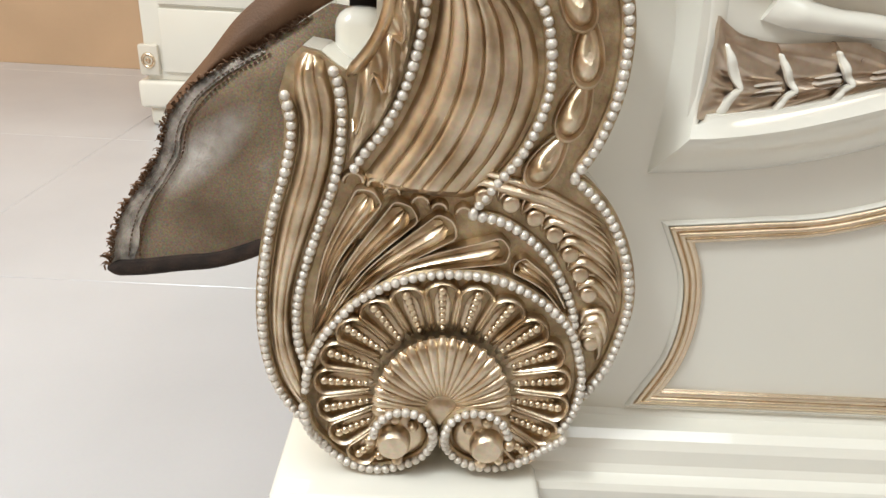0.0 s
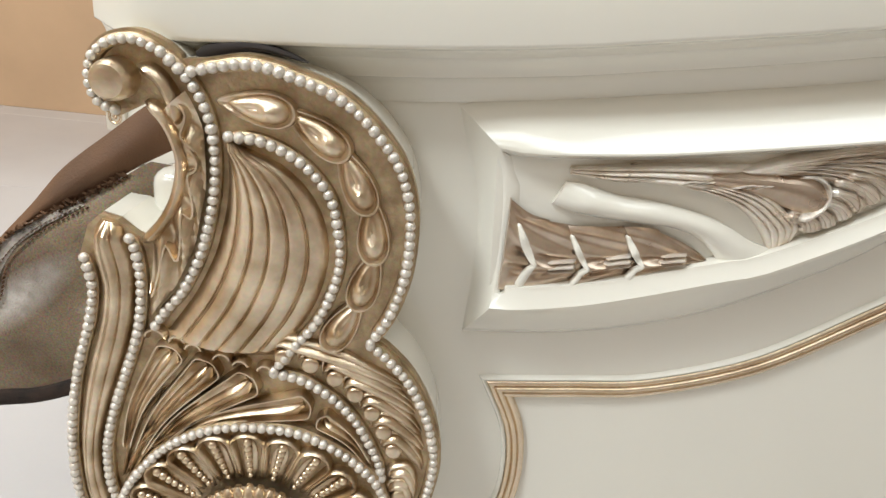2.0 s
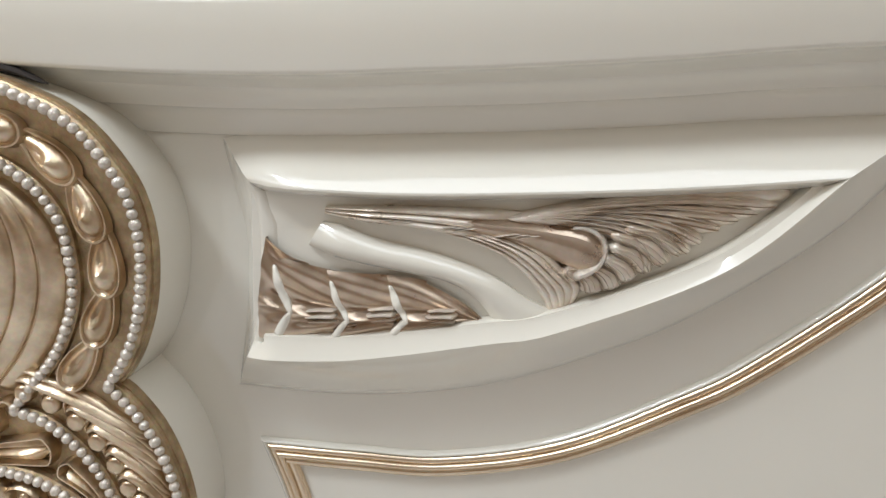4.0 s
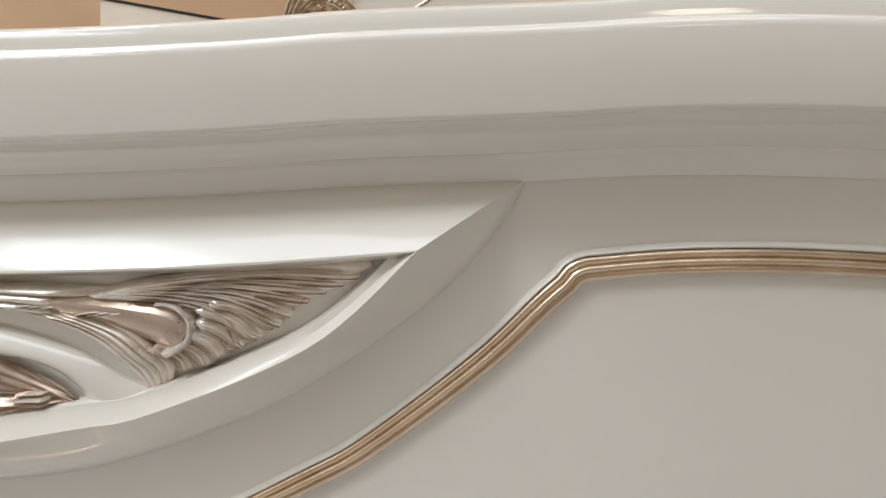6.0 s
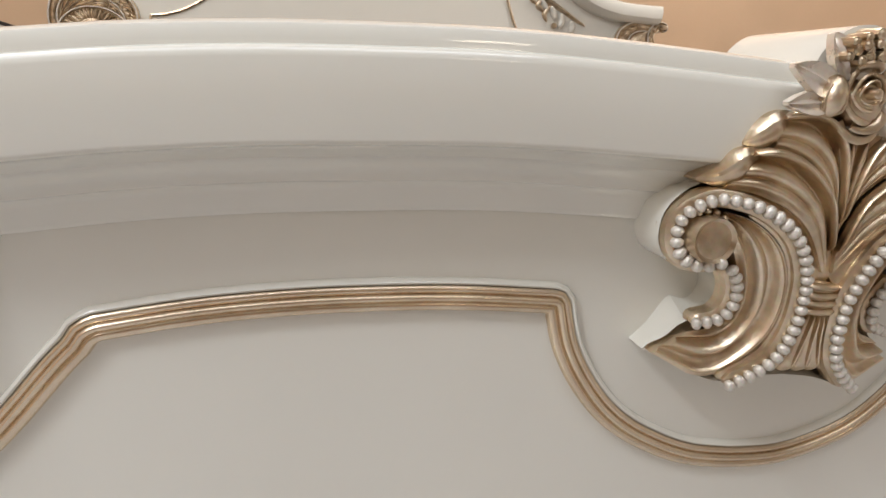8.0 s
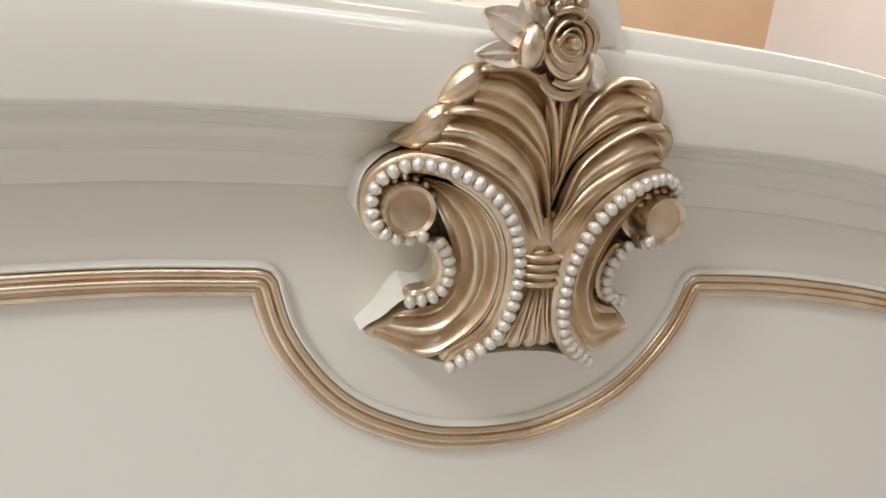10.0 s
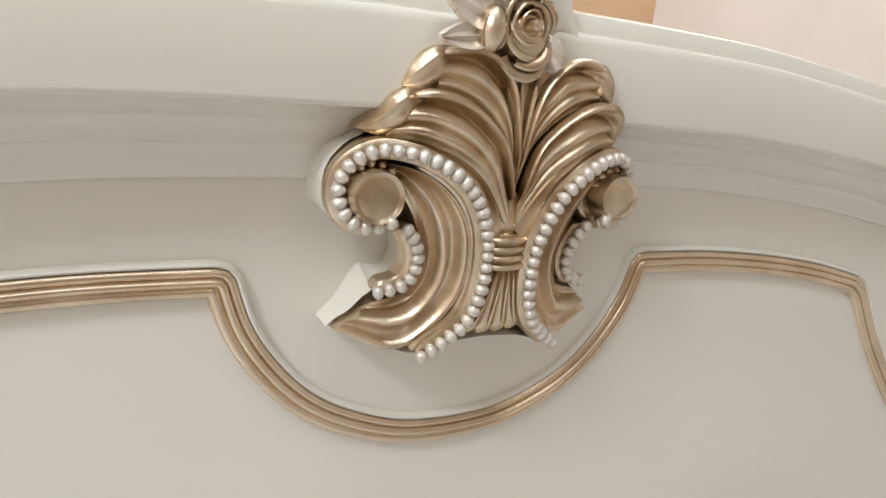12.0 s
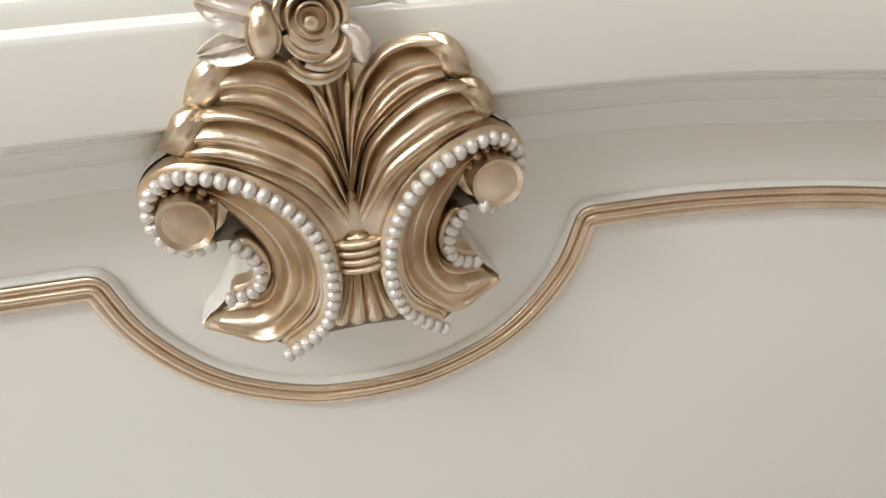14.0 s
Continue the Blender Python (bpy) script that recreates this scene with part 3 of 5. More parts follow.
# fan of lobes
def lobe(root, bend, tip, w):
    line = curve([root, bend, tip], 22)
    u = np.linspace(0, 1, 23)
    grow = 0.16 + 0.84 * u**1.3
    bm = strand(line, w * grow, 0.0065 * (0.4 + 0.6 * u), F)
    strand(offset_line(line, 0) + 0, w * 0.34 * grow, 0.0115 * (0.4 + 0.6 * u), F, bm=bm)
    side_a, side_b = offset_line(line, 0), offset_line(line, 0)
    t = np.gradient(line, axis=0)
    t /= np.linalg.norm(t, axis=1)[:, None]
    nor = np.stack([-t[:, 1], t[:, 0]], 1)
    side_a, side_b = line + nor * (w * 0.82 * grow)[:, None], line - nor * (w * 0.82 * grow)[:, None]
    end = line[-1] + t[-1] * w * 0.55
    rim = np.concatenate([side_a[3:-1], curve([side_a[-1], (side_a[-1] + end) / 2 + nor[-1] * w * 0.28, end, (side_b[-1] + end) / 2 - nor[-1] * w * 0.28, side_b[-1]], 10), side_b[3:-1][::-1]])
    strand(rim, 0.0014, 0.0088, F, seg=6, bm=bm)
    return bm


for root, bend, tip, w in (((-0.9982, 0.3254), (-0.9841, 0.3793), (-0.9600, 0.4227), 0.0098), ((-0.9939, 0.3207), (-0.9707, 0.3710), (-0.9365, 0.4140), 0.0105), ((-0.9890, 0.3229), (-0.9575, 0.3677), (-0.9100, 0.4054), 0.0108),
                           ((-0.9794, 0.3295), (-0.9386, 0.3708), (-0.8726, 0.3909), 0.0098), ((-0.8197, 0.3393), (-0.8382, 0.3663), (-0.8575, 0.3803), 0.0068)):
    part("lobe", lobe(root, bend, tip, w * 1.16), GOLD, scroll)
for k in range(9):
    s = k / 8
    tip = (-0.9668 + 0.0526 * s, 0.3923 - 0.0091 * s - 0.02 * (k % 2))
    root = (-0.9997 + 0.0174 * s, 0.3163 + 0.011 * s)
    line = curve([root, (root[0] * 0.5 + tip[0] * 0.5 - 0.005, root[1] * 0.5 + tip[1] * 0.5 + 0.003), tip], 12)
    part("rib", strand(line, 0.0014, 0.0060, F - 0.002, seg=5), GOLD, scroll)

# tear drops of the upper band
for x, z, a in ((-0.9026, 0.5891, -5), (-0.8679, 0.5780, -33), (-0.8445, 0.5522, -63), (-0.8323, 0.5219, -85), (-0.8344, 0.4887, -105), (-0.8472, 0.4559, -119)):
    part("drop", leaf_drop(x, z, radians(a), 0.0480, 0.0275, F), GOLD, scroll)

# curled scales of the lower band
SCALES, RIM_IN = offset_line(S_LOW, 0.0135), offset_line(OUT_LOW, -0.0075)
for k in range(9):
    p = SCALES[min(29, 1 + k * 4)] + (np.zeros(2) if k < 7 else np.array([0.0015, -0.011 * (k - 6)]))
    q = min(RIM_IN, key=lambda w: abs(w[1] - p[1] + 0.016))
    r = 0.0070
    bm = dome(p[0], p[1], r * 0.86, F, 0.0072, flat=0.6, seg=18)
    sweep_out = between(p, q, 0.62)
    for j, (wide, high) in enumerate(((0.0046, 0.0080), (0.0028, 0.0056))):
        o = 1.25 + 0.80 * j
        line = curve([p + r * o * np.array([-0.95, 0.10]) * (1 if j == 0 else 0.62), p + r * o * np.array([-0.55, 0.85]), p + r * o * np.array([0.25, 1.02]), sweep_out + np.array([0.0030, 0.0065]) * (0.8 + 0.55 * j), q + np.array([0.0010, 0.0022]) * j], 22)
        t = np.linspace(0, 1, 23)
        strand(line, wide * np.interp(t, [0, 0.2, 0.55, 1], [0.35, 0.85, 1.0, 0.3]), high * np.interp(t, [0, 0.25, 0.7, 1], [0.55, 1.0, 0.8, 0.3]), F, seg=8, bm=bm)
    part("scale", bm, GOLD, scroll)

# ruffled band between the knob and the hem
RUF_A, RUF_B = offset_line(HOLE, 0.0055)[3:-2], offset_line(L_UP, -0.0055)[6:]
m = 40
RUF_A, RUF_B = curve(RUF_A, m), curve(RUF_B, m)
rows = []
for i in range(m + 1):
    row = []
    for v in np.linspace(0, 1, 9):
        p = between(RUF_A[i], RUF_B[i], v)
        wave = math.sin(i / m * 2 * math.pi * 4.5 + 2.2 * math.sin(3 * v))
        row.append((p[0], F - 0.003 - 0.0042 * (1 + wave) * math.sin(math.pi * (0.08 + 0.84 * v)), p[1]))
    rows.append(row)
bm, vs = grid_mesh(rows)
part("ruffle", bm, GOLD, scroll)
wave_line = np.array([between(RUF_A[i], RUF_B[i], 0.5 + 0.24 * math.sin(i / m * 2 * math.pi * 4.5)) for i in range(m + 1)])
part("ruffle_edge", strand(wave_line, 0.0018, 0.0115, F, seg=6), GOLD, scroll)
part("rim", strand(offset_line(HOLE, 0.0026), 0.0042, 0.0085, F, seg=7), GOLD, scroll)
part("knob", dome(-0.9807, 0.5983, 0.0118, F, 0.019), GOLD, scroll, "smooth round gold knob")
part("knob_leaf", strand(curve([(-0.9686, 0.6065), (-0.9573, 0.6011), (-0.9496, 0.5875), (-0.9484, 0.5745)], 14), 0.0045, 0.010, F), GOLD, scroll)

# ---- shell rosette at the foot of the scroll ----
CX, CZ = -0.9045, 0.2705
shell_edge = [tuple(p) for p in offset_line(SHELL_R, 0.004)] + [tuple(p) for p in offset_line(VOL_R[:34], 0.004)] + [(-0.9041, 0.2179)] + [tuple(p) for p in offset_line(VOL_L[:44], -0.004)[::-1]]
shell = part("shell_ornament", plate(shell_edge, F + 0.003, F - 0.0045), DARKGILT, bed, "gold scallop shell rosette with silvered beads", smooth=False)
G = F - 0.0045


def shell_rise(z):
    """The volutes climb forward over the shell towards their tops."""
    q = min(1.0, max(0.0, (z - 0.219) / 0.035))
    return 0.0105 * q * q * (3 - 2 * q)


part("bead_bed", strand(SHELL_R, 0.0043, 0.0046, G, seg=6), DARKGILT, shell)
beads(SHELL_R, BEAD, 0.00305, G - 0.0056, shell)
for line in (VOL_R, VOL_L):
    part("bead_bed", strand(line, 0.0043, 0.0046, 0, seg=6, depth=np.array([G - shell_rise(z) for x, z in line])), DARKGILT, shell)
    beads(line, BEAD, 0.00305, lambda p: G - 0.0066 - shell_rise(p[1]), shell)
for x, z in ((-0.9371, 0.2342), (-0.8726, 0.2357)):
    part("volute_disc", dome(x, z, 0.0225, G + 0.002, 0.0085, flat=0.35, seg=28), GOLD, shell)
n = 21
for k in range(n):
    a = radians(-1 + 188 * (k + 0.5) / n)
    r = np.linspace(0.006, 0.0585, 18)
    line = np.array([(CX + s * math.cos(a) * 0.87, CZ - 0.007 + s * math.sin(a) * 1.07) for s in r])
    lift = 0.003 + 0.0085 * np.sin(np.pi * np.clip(r / 0.074, 0, 1)) ** 0.8
    half_wide = 0.5 * radians(188) / n * r * 1.00 + 0.0003
    part("shell_rib", strand(line, half_wide, half_wide * 0.95 + 0.0005, G, depth=G - lift, seg=9), GOLD, shell)
dish = [[(CX + s * math.cos(a) * 0.87, G - 0.003 - 0.0085 * math.sin(math.pi * min(1, s / 0.074)) ** 0.8, CZ - 0.006 + s * math.sin(a) * 1.07) for a in np.linspace(0.0, math.pi, 24)] for s in np.linspace(0.002, 0.0570, 12)]
bm, vs = grid_mesh(dish)
part("shell_dome", bm, GOLD, shell)
part("shell_heart", dome(CX, CZ - 0.0085, 0.0175, G, 0.0130, flat=0.2, seg=28), GOLD, shell)
n = 17
for k in range(n):
    a = radians(-39 + 264 * k / (n - 1))
    c, s = math.cos(a), math.sin(a)
    ox, oz = CX, CZ + 0.005

    def place(u, v):
        return (ox + u * c - v * s, oz + (u * s + v * c) * 0.985)

    # a raised U-shaped rim that opens towards the scallop, hollow inside, with a row of beads
    side_a = [place(u, w) for u, w in zip(np.linspace(0.052, 0.0835, 9), np.linspace(0.0064, 0.0110, 9))]
    tip = [place(0.0835 + 0.0090 * math.sin(q), 0.0110 * math.cos(q)) for q in np.linspace(0.2, math.pi - 0.2, 9)]
    side_b = [place(u, -w) for u, w in zip(np.linspace(0.0835, 0.052, 9), np.linspace(0.0110, 0.0064, 9))]
    rise = np.concatenate([np.linspace(0.0030, 0.0078, 9), np.full(9, 0.0084), np.linspace(0.0078, 0.0030, 9)])
    bm = strand(side_a + tip + side_b, 0.0021, rise, G, seg=7)
    strand([place(u, 0) for u in np.linspace(0.050, 0.084, 8)], np.linspace(0.0042, 0.0070, 8), 0.0022, G, bm=bm, seg=7)
    part("petal", bm, GOLD, shell)
    for j in range(7):
        u = 0.0560 + 0.0050 * j
        q = place(u, 0)
        ob = new("bead", GILT_BEAD)
        ob.parent = shell
        ob.location = (q[0], G - 0.0034 - 0.0002 * j, q[1])
        grow = (0.0019 + 0.00022 * j) / 0.0026
        ob.scale = (grow, grow, grow)
for x, z, turn in ((-0.9390, 0.2330, -1), (-0.8694, 0.2329, 1)):
    part("volute_knob", dome(x, z, 0.0128, G - 0.004, 0.0150), GOLD, shell, "smooth round gold boss")
    bm = bmesh.new()
    for j in range(6):
        a = radians(40 + 48 * j) if turn < 0 else radians(140 - 48 * j)
        q = (x + 0.0185 * math.cos(a) * (1 - 0.02 * j), z + 0.0195 * math.sin(a))
        dome(q[0], q[1], 0.0042 + 0.0006 * (j % 2), G - 0.006, 0.0062, bm=bm, flat=0.15, seg=10)
    part("volute_leaf", bm, GOLD, shell)

# ---- crest in the middle of the top rail ----
CREST_X = 0.003
# lines of one half: distance from the crest's middle, height, y
C_OUT = [(0.0385, 0.6095, -0.036), (0.0285, 0.6165, -0.038), (0.0195, 0.6255, -0.0400), (0.0150, 0.636, -0.0415), (0.0132, 0.6477, -0.0430), (0.0134, 0.6595, -0.0440), (0.0152, 0.6698, -0.0455), (0.0188, 0.6794, -0.0465), (0.0243, 0.6885, -0.0470), (0.0312, 0.6955, -0.0470), (0.0395, 0.7010, -0.0460), (0.0485, 0.7048, -0.0440), (0.0578, 0.7066, -0.0415),
         (0.0663, 0.7066, -0.0385), (0.0738, 0.7033, -0.0360), (0.0796, 0.6978, -0.0335), (0.0822, 0.6913, -0.0320), (0.0820, 0.6845, -0.0320), (0.0798, 0.6787, -0.0325), (0.0755, 0.6745, -0.0335), (0.0705, 0.6729, -0.0350), (0.0652, 0.6734, -0.0370), (0.0605, 0.6757, -0.0395)]
C_IN = [(0.0510, 0.6716, -0.0360), (0.0465, 0.6660, -0.0347), (0.0438, 0.6591, -0.0333), (0.0436, 0.6520, -0.0320), (0.0464, 0.6457, -0.0307), (0.0510, 0.6424, -0.0293), (0.0595, 0.6403, -0.0280)]
SWEEP_OUT = [(0.0600, 0.7000, -0.0370), (0.0500, 0.6985, -0.0405), (0.0410, 0.6945, -0.0425), (0.0330, 0.6885, -0.0435), (0.0262, 0.6805, -0.0435), (0.0210, 0.6700, -0.0425), (0.0188, 0.6590, -0.0410), (0.0188, 0.6480, -0.0395), (0.0212, 0.6370, -0.0375), (0.0265, 0.6275, -0.0355), (0.0345, 0.6190, -0.0330), (0.0440, 0.6112, -0.0300), (0.0540, 0.6100, -0.0270), (0.0635, 0.6140, -0.0245), (0.0765, 0.6198, -0.0225)]
SWEEP_IN = [(0.0615, 0.6975, -0.0330), (0.0560, 0.6925, -0.0335), (0.0510, 0.6850, -0.0335), (0.0460, 0.6765, -0.0330), (0.0418, 0.6675, -0.0320), (0.0394, 0.6590, -0.0310), (0.0392, 0.6500, -0.0300), (0.0410, 0.6435, -0.0288), (0.0440, 0.6395, -0.0278), (0.0480, 0.6368, -0.0268), (0.0520, 0.6352, -0.0260), (0.0560, 0.6342, -0.0254), (0.0605, 0.6330, -0.0250)]
LEAF_LOW = [(0.0030, 0.6740, -0.0430), (0.0165, 0.6935, -0.0450), (0.0310, 0.7045, -0.0450), (0.0465, 0.7102, -0.0420), (0.0560, 0.7112, -0.0385), (0.0635, 0.7108, -0.0345)]
LEAF_RIM = [(0.0020, 0.6870, -0.0430), (0.0085, 0.7085, -0.0440), (0.0172, 0.7187, -0.0445), (0.0284, 0.7265, -0.0450), (0.0390, 0.7305, -0.0445), (0.0475, 0.7312, -0.0430), (0.0540, 0.7298, -0.0405)]
TOP_LOW = [(0.0010, 0.6890, -0.0415), (0.0068, 0.7085, -0.0420), (0.0155, 0.7190, -0.0420), (0.0265, 0.7265, -0.0415), (0.0370, 0.7305, -0.0405), (0.0440, 0.7315, -0.0395)]
TOP_RIM = [(0.0005, 0.7000, -0.0415), (0.0040, 0.7220, -0.0425), (0.0090, 0.7370, -0.0430), (0.0180, 0.7470, -0.0435), (0.0275, 0.7503, -0.0430), (0.0365, 0.7497, -0.0420), (0.0425, 0.7480, -0.0410)]
TIP_LOW_UP = [(0.0470, 0.7322, -0.0430), (0.0550, 0.7328, -0.0420), (0.0625, 0.7300, -0.0395), (0.0678, 0.7222, -0.0350), (0.0735, 0.7148, -0.0285)]
TIP_LOW_DOWN = [(0.0480, 0.7260, -0.0430), (0.0540, 0.7210, -0.0410), (0.0590, 0.7155, -0.0375), (0.0650, 0.7118, -0.0325), (0.0733, 0.7136, -0.0280)]
TIP_TOP_UP = [(0.0350, 0.7510, -0.0415), (0.0430, 0.7512, -0.0410), (0.0500, 0.7478, -0.0400), (0.0548, 0.7415, -0.0390), (0.0578, 0.7342, -0.0378)]
TIP_TOP_DOWN = [(0.0355, 0.7450, -0.0415), (0.0405, 0.7395, -0.0405), (0.0450, 0.7348, -0.0395), (0.0505, 0.7322, -0.0385), (0.0575, 0.7332, -0.0376)]
BODY = [(0.0, 0.613), (0.020, 0.6115), (0.038, 0.6070), (0.050, 0.6088), (0.0635, 0.6138), (0.0770, 0.6190), (0.0776, 0.6204), (0.0690, 0.6285), (0.0615, 0.6350), (0.0590, 0.6375), (0.0530, 0.6400), (0.0465, 0.6450), (0.0428, 0.6520), (0.0435, 0.6600), (0.0490, 0.6665), (0.058, 0.6700), (0.066, 0.6680), (0.074, 0.6692), (0.0815, 0.6735), (0.0862, 0.6812), (0.0868, 0.6915), (0.0845, 0.7000), (0.0785, 0.7072), (0.0705, 0.7112),
        (0.062, 0.7200), (0.054, 0.7330), (0.046, 0.7420), (0.036, 0.7540), (0.0285, 0.7680), (0.0240, 0.7800), (0.0170, 0.7888), (0.0085, 0.7940), (0.0, 0.7955)]
DEPTHS = np.array(C_OUT + C_IN + SWEEP_OUT + SWEEP_IN + LEAF_LOW + LEAF_RIM + TOP_RIM + TIP_LOW_DOWN + [(0.0, 0.66, -0.043), (0.0, 0.64, -0.041), (0.0, 0.612, -0.037), (0.0, 0.78, -0.043), (0.03, 0.775, -0.041)])


def bow(x, z):
    """The crest's front, which bulges towards its middle and falls away to its edges."""
    d2 = (DEPTHS[:, 0] - abs(x - CREST_X)) ** 2 + (DEPTHS[:, 1] - z) ** 2 + 6e-6
    return float((DEPTHS[:, 2] / d2**1.5).sum() / (1 / d2**1.5).sum())


def reach(h, s):
    """How far from the middle a point of the crest lies; its far side is carved a little narrower."""
    return h if s > 0 else h - 1.05 * h * h


def half_line(line, s, n):
    """A smooth line of one half of the crest (s = 1) or of its mirror image (s = -1), as rows of x, y, z."""
    p = curve(line, n)
    return np.stack([CREST_X - s * reach(p[:, 0], s), p[:, 2], p[:, 1]], 1)


def flat(line):
    return line[:, [0, 2]]


def crest_body():
    half = curve(BODY, 110)
    outline = [(CREST_X - x, z) for x, z in half] + [(CREST_X + reach(x, -1), z) for x, z in half[1:-1]][::-1]
    mid = np.array([CREST_X, 0.70])
    inner = [mid + (np.array(p) - mid) * 0.93 for p in outline]
    front = [bow(x, z) for x, z in outline]
    splay = [0.008 * math.exp(-(((abs(x - CREST_X) - 0.060) / 0.010) ** 2 + ((z - 0.637) / 0.010) ** 2)) for x, z in outline]
    rows = [[(x, 0.046, z + d * 1.6) for (x, z), d in zip(outline, splay)], [(x, 0.0, z + d) for (x, z), d in zip(outline, splay)], [(x, y + 0.0075, z) for (x, z), y in zip(outline, front)], [(x * 0.985 + m[0] * 0.015, y + 0.0062, z * 0.985 + m[1] * 0.015) for (x, z), y, m in zip(outline, front, inner)], [(m[0], -0.012 if m[1] < 0.745 else y + 0.0060, m[1]) for m, y in zip(inner, front)]]
    bm, vs = grid_mesh(rows, close_v=True)
    bm.faces.new(vs[0])
    bm.faces.new(vs[-1][::-1])
    return bm


crest = part("crest_ornament", crest_body(), LACQUER, bed, "carved champagne gold crest with beaded scrolls and a rose", smooth=False)


def skin(name, a, b, height, nv=28, mat=GOLD, wall=0.016):
    """A carved surface between two lines; height(u, v) is how far it stands out of the plain skin."""
    rows = []
    m = len(a)
    for i in range(m):
        u = i / (m - 1)
        row = []
        for v in np.linspace(0, 1, nv + 1):
            p = between(a[i], b[i], v)
            row.append((p[0], p[1] - height(u, v), p[2]))
        rows.append([(row[0][0], row[0][1] + wall, row[0][2])] + row + [(row[-1][0], row[-1][1] + wall, row[-1][2])])
    bm, vs = grid_mesh(rows)
    bm.faces.new(vs[0])
    bm.faces.new(vs[-1][::-1])
    return part(name, bm, mat, crest)


def bump(v, c, w, h):
    return h * math.exp(-((v - c) / w) ** 2)


def sweep_height(u, v):
    """The scroll's hollow with one broad and two narrow reeds between grooves."""
    fade = 0.55 + 0.45 * math.sin(math.pi * min(1.0, 0.10 + 0.90 * (1 - u) ** 0.6))
    return fade * (bump(v, 0.57, 0.13, 0.0052) + bump(v, 0.12, 0.055, 0.0026) + bump(v, 0.87, 0.07, 0.0030) - bump(v, 0.31, 0.11, 0.0030) - bump(v, 0.745, 0.05, 0.0016)) + bump(u, 0.93, 0.12, 0.0022) * bump(v, 0.42, 0.24, 1.0)


def leaf_height(u, v, shift):
    """Folds of an acanthus leaf that spread from its root towards the rolled rim, with a hollow below the rim."""
    opened = min(1.0, 0.15 + 1.5 * u)
    folds = bump(v, 0.20 + shift, 0.13, 0.0034) + bump(v, 0.52 + shift, 0.15, 0.0036) - bump(v, 0.36 + shift, 0.035, 0.0012)
    hollow = bump(v, 0.83, 0.075, 0.0055) * min(1.0, 0.25 + 1.3 * u)
    rim = 0.0046 * max(0.0, min(1.0, (v - 0.885) / 0.06)) * (0.5 + 0.5 * opened)
    return opened * folds - hollow + rim


def leaf_tip(upper, lower, thick):
    """A leaf's end that rolls forward: a plump petal between two edges, grooved along its length and pointed at the end."""
    rows = []
    m = len(upper)
    for i in range(m):
        u = i / (m - 1)
        rise = min(1.0, u / 0.45)
        swell = rise * rise * (3 - 2 * rise) * (0.55 + 0.45 * math.sin(math.pi * min(1.0, 0.20 + 0.80 * u))) * (1.0 - u**5)
        row = []
        for v in np.linspace(0, 1, 15):
            p = between(lower[i], upper[i], v)
            out = thick * swell * math.sin(math.pi * (0.05 + 0.90 * v)) ** 0.62 + swell * (bump(v, 0.80, 0.10, 0.0010) - bump(v, 0.50, 0.16, 0.0016))
            row.append((p[0], p[1] - out + 0.0050 * (1 - rise) ** 2, p[2]))
        rows.append([(row[0][0], row[0][1] + 0.012, row[0][2])] + row + [(row[-1][0], row[-1][1] + 0.012, row[-1][2])])
    bm, vs = grid_mesh(rows)
    bm.faces.new(vs[0])
    bm.faces.new(vs[-1][::-1])
    part("leaf_tip", bm, GOLD, crest)


def bead_row(line, r, lift):
    """Touching beads on their bed along a line in space."""
    n = max(2, round(float(np.linalg.norm(np.diff(line, axis=0), axis=1).sum()) / (1.78 * r)))
    points = curve(line, n)
    way = np.gradient(points, axis=0)
    for i, p in enumerate(points):
        ob = new("bead", CREST_BEAD)
        ob.parent = crest
        ob.location = (p[0], p[1] - lift, p[2])
        k = r / 0.0030 * (1.03 + 0.05 * math.sin(i * 12.9898))
        ob.scale = (k * 0.90, k, k * (1.06 + 0.06 * math.sin(i * 7.3)))
        ob.rotation_euler = (0, -math.atan2(way[i][2], way[i][0]) + 0.12 * math.sin(i * 3.1), 0)


